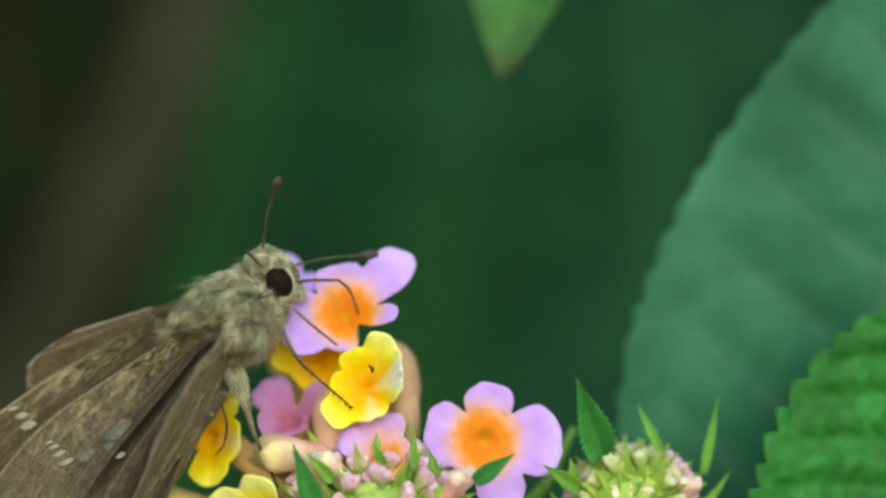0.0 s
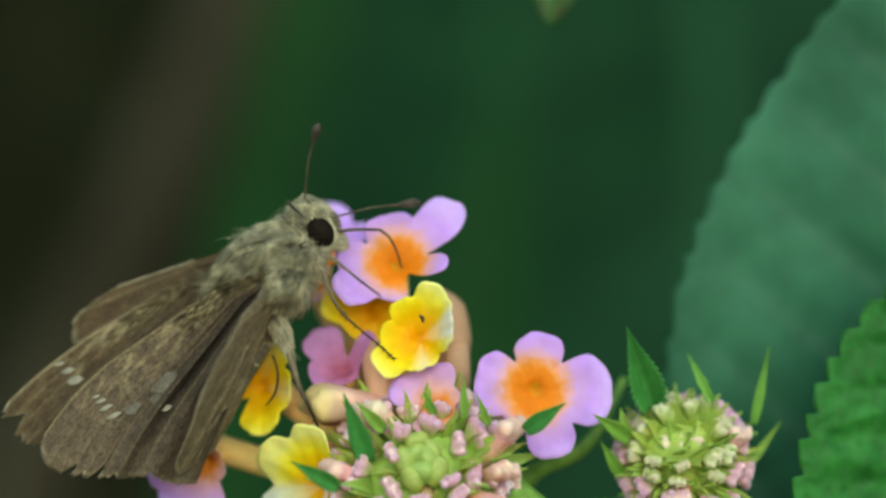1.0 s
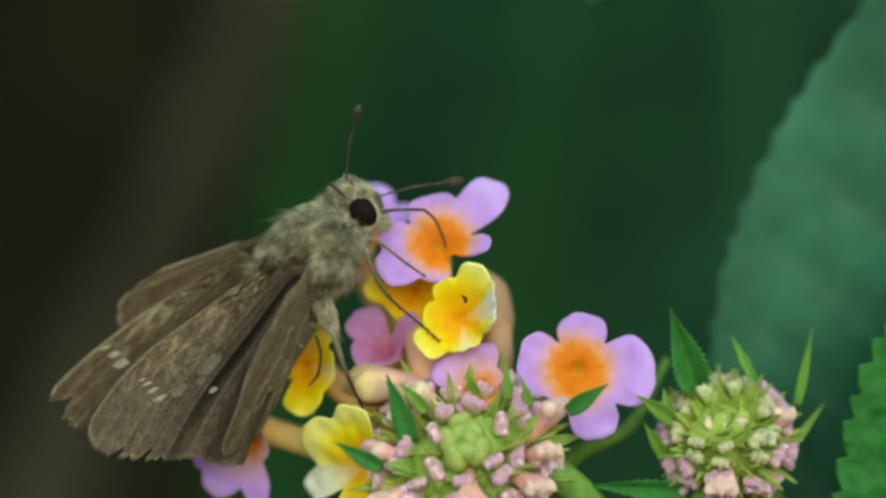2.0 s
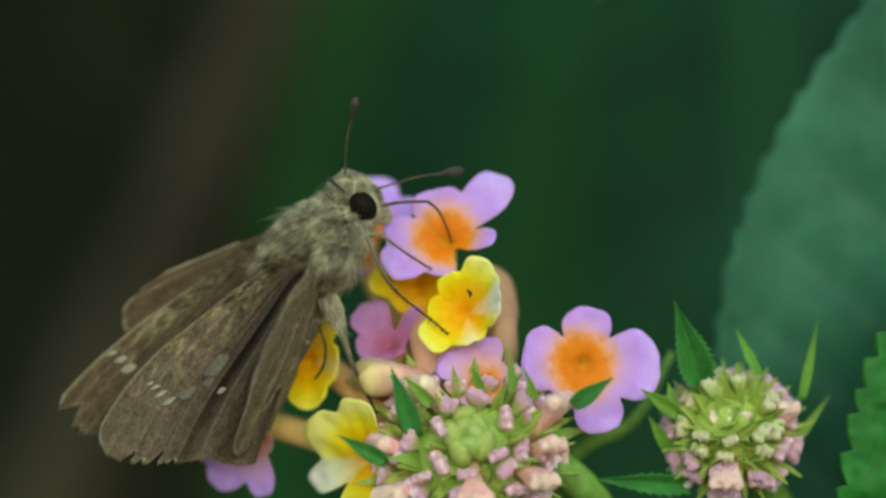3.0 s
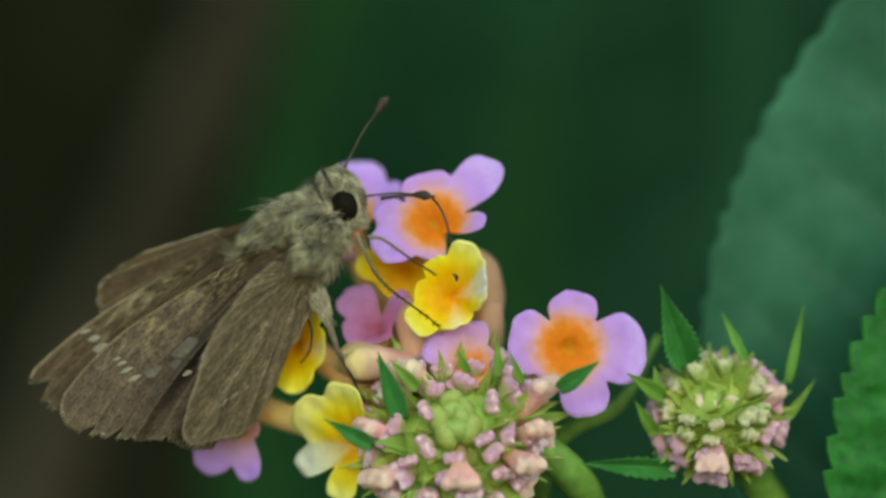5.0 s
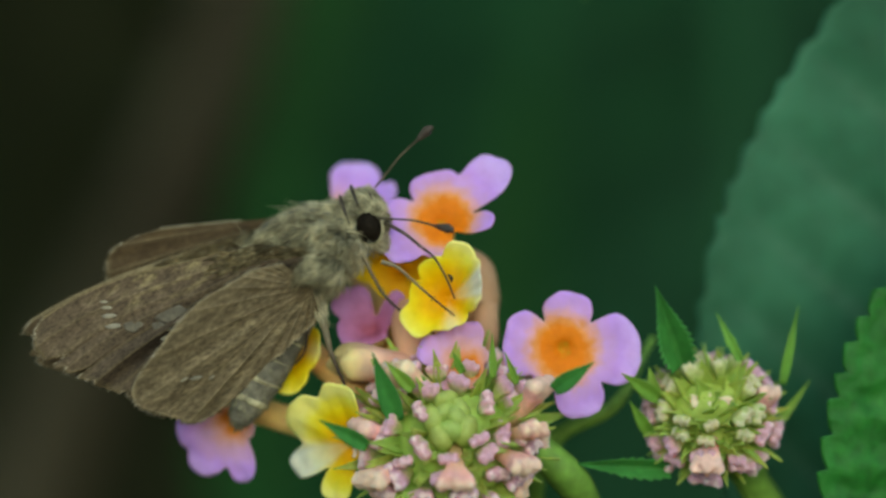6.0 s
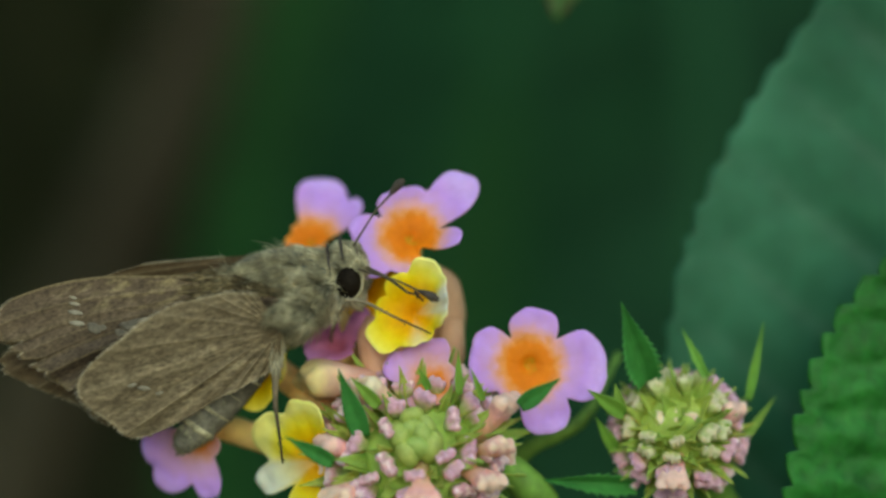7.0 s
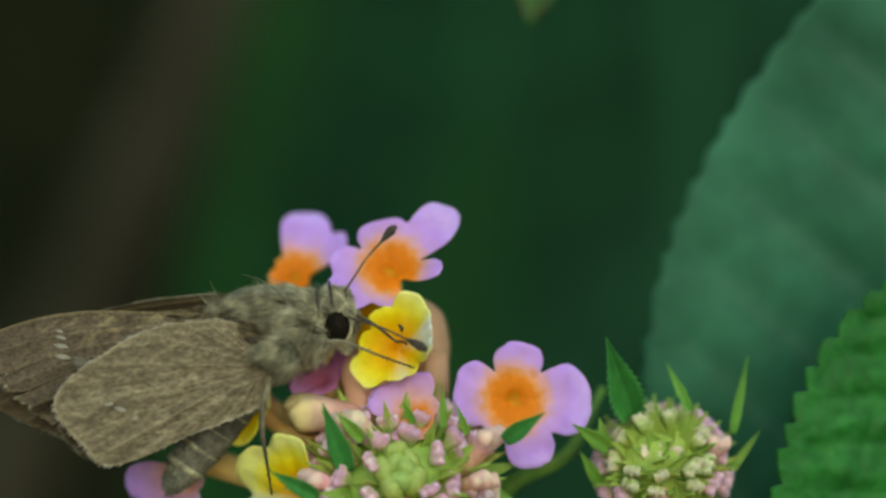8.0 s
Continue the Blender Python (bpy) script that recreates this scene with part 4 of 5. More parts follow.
def wing_mesh(reach, spread, veins, seed, notches=(), ragged=0.1, shoulder=0.0, depth=0.1, puff=0.0, sag=0.0, disc_shade=(0.5, 0.1, 0.6), ochre=(0.15, 0.5, 0.0), mottle=0.0, pleat=0.0, lip=0.6, columns=150):
    """A wing that fans out from its hinge along +x. reach: radius by place between trailing (-1) and leading edge (1);
    spread: half its angle.
    The dark inner field (from u to u, and how dark) is painted shade mixed with the wing's darker middle; ochre: the
    field of ochre flecks; mottle: small flecks all over; pleat: depth of the folds of the trailing half."""
    bm = bmesh.new()

    def shape(u, v):
        edge = eased(reach, u) - ragged * abs(noise.noise((u * 26, seed, 1))) - 0.5 * ragged * abs(math.sin(u * 31 + seed))
        for place, deep, wide in notches:
            edge -= deep * max(0.0, 1 - abs(u - place) / wide)
        turn = radians(spread * u)
        r = v * edge
        y = r * math.sin(turn) + shoulder * (u * 0.5 + 0.5) * min(v / 0.2, 1) * (1 - max(0.0, (v - 0.6) / 0.4) ** 2)
        s = (u * 0.5 + 0.5 + 0.05 * math.sin(4.3 * u + seed)) * veins
        groove = abs(s - math.floor(s) - 0.5) * 2
        rib = groove ** 8 * (0.4 + 0.6 * abs(noise.noise((math.floor(s + 0.5) * 1.7, seed, 2))))
        fold = pleat * step(u, 0.45, -0.25) * step(v, 0.1, 0.5)
        z = depth * (0.8 - rib - 0.3 * groove) * min(v * 2.2, 1) + 0.12 * noise.noise((v * 3 + seed, u * 2, seed)) - puff * math.exp(-(v / 0.25) ** 2) + sag * max(-u, 0) ** 1.3 * min(v * 2, 1)
        z += fold * math.cos(2 * math.pi * (s * 0.62 + 0.1 * math.sin(seed)) + 0.5 * noise.noise((u * 3, v * 2, seed))) + 0.05 * max(v - 0.8, 0) * 5 * math.sin(u * 17 + seed)
        cell = noise.noise((math.floor(s) * 3.7, seed, 6)) * step(abs(groove), 1.0, 0.7)
        grainy = noise.noise((r * 0.9, r * turn * 3.4, seed))
        fine = noise.noise((r * 2.4, r * turn * 6.5, seed + 2))
        streak = noise.noise((r * 0.35, u * spread * 0.75, seed + 4))
        start, full, amount = ochre
        band = amount * step(u, start, full) * step(u, 1.0, 0.9) * step(v, 0.08, 0.22) * step(v, 0.85, 0.5)
        fleck = band * max(0.0, grainy + 0.35 * fine + 0.02) * 2.2 + mottle * max(0.0, 0.6 * grainy + 0.7 * fine + 0.3 * streak) * 0.9
        rim = max(0.0, (r - edge + 0.3) / 0.3) * (0.5 + 0.5 * noise.noise((u * 40, seed, 5))) + lip * step(u, 0.94, 0.98) * step(v, 0.25, 0.45)
        # shade between and beside the wings, put into colour with their darker middle
        start, full, amount = disc_shade
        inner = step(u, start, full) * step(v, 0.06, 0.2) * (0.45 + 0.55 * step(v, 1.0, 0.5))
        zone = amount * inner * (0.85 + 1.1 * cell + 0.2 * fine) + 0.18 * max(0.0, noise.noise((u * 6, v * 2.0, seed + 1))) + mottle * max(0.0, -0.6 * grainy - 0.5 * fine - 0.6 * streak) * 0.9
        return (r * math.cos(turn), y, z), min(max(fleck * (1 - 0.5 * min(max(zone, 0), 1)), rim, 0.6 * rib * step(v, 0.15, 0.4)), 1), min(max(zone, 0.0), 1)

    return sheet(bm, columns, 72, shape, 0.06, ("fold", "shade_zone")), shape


def fringe_mesh(shape, seed, long=0.3, lead=0, count=260):
    """Short worn hairs along the outer margin and, for some wings, the leading edge."""
    bm = bmesh.new()
    rng = random.Random(int(seed * 10))

    def tuft(p, q, way):
        a, b = bm.verts.new((p + Vector((0, 0, -0.03))) * MM), bm.verts.new((q + Vector((0, 0, -0.03))) * MM)
        c, d = bm.verts.new((p + way) * MM), bm.verts.new((p + Vector((0, 0, 0.05))) * MM)
        bm.faces.new((a, b, c)), bm.faces.new((a, c, d)), bm.faces.new((b, d, c)), bm.faces.new((a, d, b))

    for k in range(count):
        u = -1 + 2 * (k + rng.random()) / count
        if noise.noise((u * 6, seed, 9)) < -0.3 or rng.random() < 0.1:
            continue
        p, q = Vector(shape(u, 0.992)[0]), Vector(shape(min(u + 0.014, 1), 0.992)[0])
        tuft(p, q, p.normalized() * long * rng.uniform(0.35, 1.1) + Vector((rng.uniform(-0.06, 0.06), rng.uniform(-0.06, 0.06), 0)))
    for k in range(lead):
        v = 0.35 + 0.65 * (k + rng.random()) / lead
        p, q = Vector(shape(1.0, min(v, 1))[0]), Vector(shape(1.0, min(v + 0.008, 1))[0])
        size = 0.16 * rng.uniform(0.4, 1.1)
        tuft(p, q, Vector((0.8 * size, size, 0)))
    return bm


def wing_fur_mesh(shape, seed, count, low, high, far):
    """Flat-lying scales and hair on the root of a wing, thinning outwards: between u low and u high, out to v far."""
    bm = bmesh.new()
    rng = random.Random(int(seed * 100))
    for _ in range(count):
        u, v = rng.uniform(low, high), far * rng.random() ** 2.2
        p = Vector(shape(u, v)[0])
        q = Vector(shape(u, v + 0.04)[0])
        way = (q - p).normalized() + 0.12 * Vector((rng.gauss(0, 1), rng.gauss(0, 1), 0)) + Vector((0, 0, -0.10 * rng.random()))
        side = Vector((-way.y, way.x, 0)).normalized() * rng.uniform(0.02, 0.05)
        size = rng.uniform(0.5, 1.3)
        p.z -= 0.04
        corners = [p - side, p + side, p + way * size * 0.6 + side * 0.8 - Vector((0, 0, 0.05)), p + way * size - Vector((0, 0, 0.02)), p + way * size * 0.6 - side * 0.8 - Vector((0, 0, 0.05))]
        verts = [bm.verts.new(c * MM) for c in corners]
        keel = bm.verts.new((p + way * size * 0.5 + Vector((0, 0, 0.03))) * MM)
        bm.faces.new(verts)
        for a, b in zip(verts, verts[1:] + verts[:1]):
            bm.faces.new((b, a, keel))
    return bm


def spot_mesh(long, wide, seed):
    bm = bmesh.new()

    def shape(u, v):
        half = 0.5 * wide * max(math.sin(math.pi * (0.08 + 0.84 * v)), 0.05) ** 0.5
        return ((long * (v - 0.5) + 0.08 * long * u, u * half * (1 + 0.2 * noise.noise((v * 4, seed, u))), 0.0),)

    return sheet(bm, 4, 6, shape, 0.03)


def wing(fly, name, mat, reach, spread, veins, seed, spots, label, lead=0, fur=None, **how):
    bm, shape = wing_mesh(reach, spread, veins, seed, **how)
    ob = part(name, bm, mat, fly, label)
    part("fringe", fringe_mesh(shape, seed, 0.36, lead), M_FRINGE, ob, "pale worn fringe")
    if fur:
        part("hair", wing_fur_mesh(shape, seed, *fur), M_ROOTFUR, ob, "olive and ochre hair on the wing root")
    grid = [Vector(shape(i / 40 - 1, j / 60)[0]) for i in range(81) for j in range(6, 61)]
    for k, (along, across, long, wide, slant, kind) in enumerate(spots):
        near = min(grid, key=lambda p: (p.x - along) ** 2 + (p.y - across) ** 2)
        tilt = math.degrees(math.atan2(across, along)) + slant
        part("wing_spot", spot_mesh(long, wide, k + seed), M_SPOT if kind else M_PATCH, ob, "", pose(along * MM, across * MM, (near.z - 0.10) * MM, 0, 0, tilt))
    return ob


def leg(fly, joints, radii, mat=None, spines=True, name="leg"):
    """A jointed leg along +x from its hinge."""
    bm = bmesh.new()
    tube(bm, joints, radii, 8, 7)
    rng = random.Random(len(joints) + int(joints[-1][0] * 7))
    line = curve_points(joints, 7)
    if spines:
        for k in range(3, len(line) - 1):
            for _ in range(3):
                way = Vector((rng.uniform(0.2, 1), rng.uniform(-1, 1), rng.uniform(-1, 1))).normalized()
                p = line[k]
                a, b, c = p - Vector((0.05, 0, 0)), p + Vector((0.05, 0, 0)), p + way * rng.uniform(0.15, 0.4)
                d = p + Vector((0, 0.04, 0.04))
                q = [bm.verts.new(w * MM) for w in (a, b, c, d)]
                bm.faces.new((q[0], q[1], q[2])), bm.faces.new((q[1], q[3], q[2])), bm.faces.new((q[3], q[0], q[2])), bm.faces.new((q[0], q[3], q[1]))
    return part(name, bm, mat or M_LEG, fly)


def antenna(fly, long):
    bm = bmesh.new()
    tube(bm, [(-0.8, 0.1, 0), (long * 0.1, 0, 0), (long * 0.4, -0.1, 0), (long * 0.75, 0.0, 0)], [0.075, 0.06, 0.055, 0.075], 8, 10)
    ob = part("antenna", bm, M_HORNPALE, fly)
    bm = bmesh.new()
    tube(bm, [(long * 0.72, -0.01, 0), (long * 0.80, 0.0, 0), (long * 0.92, 0.03, 0), (long * 0.985, 0.1, 0), (long, 0.24, 0)], [0.09, 0.2, 0.3, 0.2, 0.05], 10, 6)
    part("club", bm, M_HORN, ob, "dark brown antenna club")
    return ob


def butterfly():
    fly = thing("skipper_butterfly", FLY_ROOT, "brown skipper butterfly with worn, pale-spotted wings feeding on the florets", "butterfly")
    o = Vector(FLY_ROOT)
    rng = random.Random(21)
    parts = {}

    # thorax with its coat of hair
    bm = bmesh.new()
    ellipsoid(bm, (3.5, 2.1, 1.9), 0.10, 4, centre=(-0.2, 0, 0.2))
    lean = pose(*((Vector((-7.40, 0.00, 1.32)) - o) * MM), 0, -41, 0)
    thorax = part("thorax", bm, M_BODY, fly, "", lean)
    bm = bmesh.new()
    hairs(bm, (-0.3, 0, 0.22), (3.5, 2.15, 1.95), 19000, 1.3, (-1, 0, -0.2), rng, width=0.028, lift=0.02, tuft_size=0.16)
    part("hair", bm, M_FUR, thorax, "olive grey hair")
    bm = bmesh.new()
    hairs(bm, (0.9, -0.4, -0.9), (2.1, 1.7, 1.1), 2600, 1.2, (-1, -0.1, -0.4), rng, keep=lambda p: p.z < 0.6, width=0.045, lift=0.25)
    hairs(bm, (-0.2, -0.6, -1.6), (1.4, 1.3, 1.0), 900, 1.6, (-0.9, 0.1, -0.5), rng, keep=lambda p: p.z < 0.2, width=0.05)
    hairs(bm, (-0.4, -0.9, -2.0), (1.3, 1.0, 0.8), 1500, 1.5, (-1, 0.0, -0.3), rng, width=0.04, lift=0.15)
    hairs(bm, (1.2, -0.5, -1.6), (1.1, 1.0, 0.7), 900, 1.0, (-1, 0.0, -0.5), rng, width=0.04, lift=0.15)
    part("hair", bm, M_PALEFUR, thorax, "pale straw-coloured breast hair")
    bm = bmesh.new()
    hairs(bm, (-0.3, 0, 0.22), (3.55, 2.2, 2.0), 9000, 1.4, (-1, 0, -0.1), rng, keep=lambda p: (p.z > 0.3 and p.x < 0.55 and noise.noise((p.x * 3, p.y * 5, p.z * 7)) > -0.12) or noise.noise((p.x * 3, p.y * 9, p.z * 9)) > 0.34, width=0.035, lift=0.0, tuft_size=0.12)
    part("hair", bm, M_GREYFUR, thorax, "dark bluish grey streaks of hair")
    bm = bmesh.new()
    hairs(bm, (-0.9, -0.4, 0.0), (2.6, 2.0, 1.8), 2600, 1.6, (-1, -0.05, -0.12), rng, keep=lambda p: p.x < 0.3 and p.z < 0.6, width=0.045, lift=0.12)
    for centre, radii, count in (((0.5, -2.3, -0.6), (1.5, 0.8, 1.2), 1500), ((0.1, -3.9, -1.5), (1.1, 0.6, 0.8), 900), ((-0.4, 0.9, 0.9), (1.6, 0.8, 0.9), 900), ((1.1, -3.0, -0.3), (1.0, 0.7, 0.9), 800)):
        hairs(bm, centre, radii, count, 1.35, (-1, -0.05, -0.22), rng, width=0.032, lift=0.12)
    hairs(bm, (-0.9, -1.9, 1.0), (1.7, 0.5, 0.8), 1500, 2.4, (-1, -0.05, -0.12), rng, width=0.03, lift=0.06)
    hairs(bm, (-1.5, -0.4, 1.25), (1.8, 1.0, 0.6), 1400, 1.2, (-1, 0.0, -0.5), rng, width=0.03, lift=0.0, tuft_size=0.1)
    part("hair", bm, M_FUR, thorax, "long hair over the wing roots")

    # abdomen
    bm = bmesh.new()
    span = Vector((-10.36, 0.50, -8.49)) - Vector((-7.13, 0.50, -0.48))
    size = 10.5
    rings = [(0.0, 0.0, 0.0)] + [(size * k / 6, 0.05 * math.sin(k), 0) for k in range(1, 7)]
    tube(bm, rings, [1.3, 1.65, 1.7, 1.68, 1.58, 1.4, 1.1, 0.6], 18, 6)
    abdomen = part("abdomen", bm, M_ABDOMEN, fly)
    for k in range(6):
        bm = bmesh.new()
        r = 1.70 - 0.018 * k * k
        tube(bm, [(1.6 + 1.42 * k, 0, 0), (1.78 + 1.42 * k, 0, 0), (1.96 + 1.42 * k, 0, 0)], [r * 0.98, r * 1.035, r * 0.98], 18, 3)
        part("segment_band", bm, M_FUR, abdomen, "pale scale band")
    bm = bmesh.new()
    hairs(bm, (5.0, 0, 0), (5.7, 1.45, 1.45), 1500, 0.55, (1, 0, 0), rng, width=0.04, lift=0.2)
    part("hair", bm, M_BODY, abdomen)
    parts["abdomen"] = abdomen

    # head
    bm = bmesh.new()
    ellipsoid(bm, (1.32, 1.75, 1.65), 0.06, 6)
    head = part("head", bm, M_BODY, fly)
    bm = bmesh.new()
    hairs(bm, (0, 0, 0), (1.32, 1.75, 1.65), 4600, 0.5, (-1, 0, 0.5), rng, keep=lambda p: not (p.y < -0.3 and (p.x - 0.07) ** 2 + (p.z + 0.40) ** 2 < 0.28), width=0.045, lift=0.55)
    part("hair", bm, M_FUR, head, "olive grey head hair")
    for side in (-1, 1):
        bm = bmesh.new()
        ellipsoid(bm, (0.78, 0.62, 1.0), 0.0, 1, 32, 22)
        part("eye", bm, M_EYE, head, "large glossy dark brown eye", pose(0.1 * MM, side * 1.46 * MM, -0.62 * MM, 0, 0, 10 * side))
        bm = bmesh.new()
        ring = [(0.84 * math.cos(a), 0, 1.0 * math.sin(a)) for a in (2 * math.pi * i / 14 for i in range(14))]
        tube(bm, ring + ring[:1], [0.10, 0.11, 0.14, 0.18, 0.13, 0.10], 8, 3)
        part("eye_ring", bm, M_EYERING, head, "cream scales round the eye", pose(0.1 * MM, side * 1.36 * MM, -0.66 * MM, 0, 0, 10 * side))
        bm = bmesh.new()
        ellipsoid(bm, (0.8, 0.55, 0.5), 0.1, 3, 14, 10)
        hairs(bm, (0, 0, 0), (0.8, 0.55, 0.5), 500, 0.45, (1, 0, -0.1), rng, width=0.05)
        part("palp", bm, M_PALEFUR, head, "cream bristly palp", pose(0.45 * MM, side * 0.6 * MM, -1.3 * MM, 0, 65, 0))
    bm = bmesh.new()
    hairs(bm, (0, 0, 0), (1.32, 1.76, 1.62), 3200, 0.38, (0.5, 0, -1), rng, keep=lambda p: abs(p.y) > 0.25 and p.x > 0.42 and p.z < 0.25, width=0.05, lift=0.3)
    part("hair", bm, M_PALEFUR, head, "cream face scales")
    for place, slope, low, high in ((-0.62, -0.12, -25, 205), (-0.05, -0.2, 22, 158), (0.62, -0.3, 30, 150)):
        bm = bmesh.new()
        line = []
        for k in range(19):
            a = radians(low + (high - low) * k / 18)
            wide = math.sqrt(1 - place * place) * (1.22 + 0.02 * math.sin(9 * a))
            line.append((1.32 * 1.2 * (place + slope * math.sin(a)), -1.76 * wide * math.cos(a), 1.66 * wide * math.sin(a)))
        tube(bm, line, [0.05, 0.11, 0.09, 0.11, 0.05], 6, 3)
        part("scale_line", bm, M_HORN, head, "dark line of scales across the head")
    parts["head"] = head

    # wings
    parts["hindwing_far"] = wing(fly, "hindwing", M_WINGDARK, [(-1, 11.0), (0, 11.7), (0.45, 11.3), (0.67, 10.6), (0.83, 9.4), (1, 7.7)], 14.0, 5, 1.3, [], "dark brown hindwing with a pale edge", lead=200, disc_shade=(0.95, 0.4, 0.35), lip=0.9)
    fore = [(-1, 14.0), (-0.65, 14.6), (-0.41, 14.6), (-0.09, 15.7), (0.2, 16.8), (0.47, 17.9), (0.69, 18.3), (0.88, 18.0), (1, 17.2)]
    # its dark field paints the shade of the gap before the other forewing
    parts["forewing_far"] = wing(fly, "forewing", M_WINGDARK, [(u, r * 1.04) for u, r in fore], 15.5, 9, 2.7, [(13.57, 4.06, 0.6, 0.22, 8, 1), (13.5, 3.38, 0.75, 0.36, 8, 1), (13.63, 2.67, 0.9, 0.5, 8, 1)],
                                 "dark forewing with white spots and a notched margin", notches=[(0.74, 1.5, 0.13), (0.55, 0.4, 0.06)], shoulder=0.8, disc_shade=(0.68, 0.42, 0.95), ochre=(0.5, 0.68, 0.9), mottle=0.2, fur=(600, 0.55, 0.98, 0.5))
    # its dark field joins a darker middle with painted shade beside the hindwing
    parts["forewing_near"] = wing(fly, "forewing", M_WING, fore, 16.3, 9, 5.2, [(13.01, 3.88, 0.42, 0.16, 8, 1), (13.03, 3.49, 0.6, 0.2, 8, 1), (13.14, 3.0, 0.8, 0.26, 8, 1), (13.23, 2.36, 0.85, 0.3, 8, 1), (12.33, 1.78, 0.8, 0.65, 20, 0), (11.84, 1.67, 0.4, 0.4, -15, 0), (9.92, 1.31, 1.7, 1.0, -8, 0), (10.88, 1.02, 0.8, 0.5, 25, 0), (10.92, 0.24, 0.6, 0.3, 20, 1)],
                                  "brown forewing with pale spots and torn margin", notches=[(0.46, 1.3, 0.05), (0.2, 1.2, 0.045), (0.33, 0.4, 0.04), (0.02, 0.4, 0.04), (-0.35, 0.3, 0.05)], shoulder=1.4, sag=1.0, puff=1.6, disc_shade=(0.45, 0.1, 1.0), ochre=(0.3, 0.6, 0.6), pleat=0.24, mottle=0.2, fur=(500, 0.4, 0.98, 0.35))
    hind = [(-1, 2.4), (-0.81, 2.9), (-0.6, 4.0), (-0.45, 5.8), (-0.372, 8.5), (-0.345, 10.3), (-0.33, 11.2), (-0.3, 11.25), (-0.2, 11.55), (-0.12, 12.1), (-0.03, 12.7), (0.02, 12.4), (0.08, 11.3), (0.19, 9.2), (0.35, 7.2), (0.55, 4.9), (0.8, 3.4), (1, 2.6)]
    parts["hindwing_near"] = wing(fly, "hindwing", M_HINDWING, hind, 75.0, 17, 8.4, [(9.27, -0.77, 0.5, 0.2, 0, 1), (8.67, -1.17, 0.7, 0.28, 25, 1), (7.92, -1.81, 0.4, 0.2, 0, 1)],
                                  "olive brown hindwing with pale frayed edge", disc_shade=(0.5, 0.1, 0.0), mottle=0.62, lip=0.0, depth=0.1, pleat=0.07, columns=260)

    # feelers, tongue and legs
    parts["antenna_near"] = antenna(fly, 4.1)
    parts["antenna_far"] = antenna(fly, 4.7)
    bm = bmesh.new()
    tube(bm, [(0, 0, 0), (1.6, -0.12, 0), (3.3, 0, 0)], [0.13, 0.10, 0.08], 8, 8)
    parts["proboscis_root"] = part("proboscis", bm, M_HORNPALE, fly, "amber base of the tongue")
    bm = bmesh.new()
    tube(bm, [(0, 0, 0), (0.9, -0.28, 0), (2.2, -0.24, 0), (3.6, 0, 0)], [0.085, 0.075, 0.07, 0.05], 8, 8)
    parts["proboscis_tip"] = part("proboscis", bm, M_HORN, fly, "black end of the tongue")
    parts["foreleg"] = leg(fly, [(0, 0, 0), (1.6, 0.5, 0), (3.0, 0.75, 0), (4.4, 0.6, 0), (6.6, 0.12, 0), (7.5, 0, 0)], [0.13, 0.10, 0.10, 0.062, 0.05, 0.04])
    parts["midleg"] = leg(fly, [(0, 0, 0), (1.0, -0.3, 0), (3.0, -0.12, 0), (5.4, 0, 0)], [0.13, 0.095, 0.07, 0.045])
    parts["hindleg"] = leg(fly, [(-1.6, 0.1, 0.2), (0, 0, 0), (1.6, 0.12, 0), (2.8, 0.2, 0), (4.4, 0.1, 0), (6.2, 0, 0)], [0.3, 0.26, 0.2, 0.14, 0.085, 0.05])
    bm = bmesh.new()
    hairs(bm, (-0.7, 0, 0), (1.2, 0.4, 0.4), 700, 0.8, (1, 0, 0), rng, width=0.04, lift=0.3)
    part("hair", bm, M_PALEFUR, parts["hindleg"], "pale tuft of hair on the thigh")
    return fly, parts


# ---- what moves ----
FLY_WAY = [  # seconds, the eye's place, degrees of turn
    (0.0, (-3.71, -1.00, 3.57), 5.4), (0.5, (-3.88, -1.00, 3.51), 5.0), (1.0, (-4.25, -1.00, 3.57), 4.1), (1.5, (-4.18, -1.00, 3.61), 4.0), (3.0, (-4.55, -1.00, 3.61), 0.6), (3.5, (-4.59, -1.00, 3.57), 0.0),
    (4.0, (-5.26, -1.00, 3.17), 0.5), (4.5, (-5.26, -1.00, 3.20), 1.0), (4.8, (-5.02, -1.00, 3.00), 3.0), (5.4, (-3.78, -1.00, 2.33), 12.0), (5.8, (-3.03, -1.00, 1.85), 18.0), (6.0, (-2.97, -1.00, 1.45), 20.0),
    (6.5, (-2.83, -1.00, 0.94), 24.0), (7.0, (-2.12, -1.00, -0.88), 32.0), (7.5, (-1.92, -1.00, -1.32), 36.0), (8.0, (-1.89, -1.00, -1.52), 38.0)]

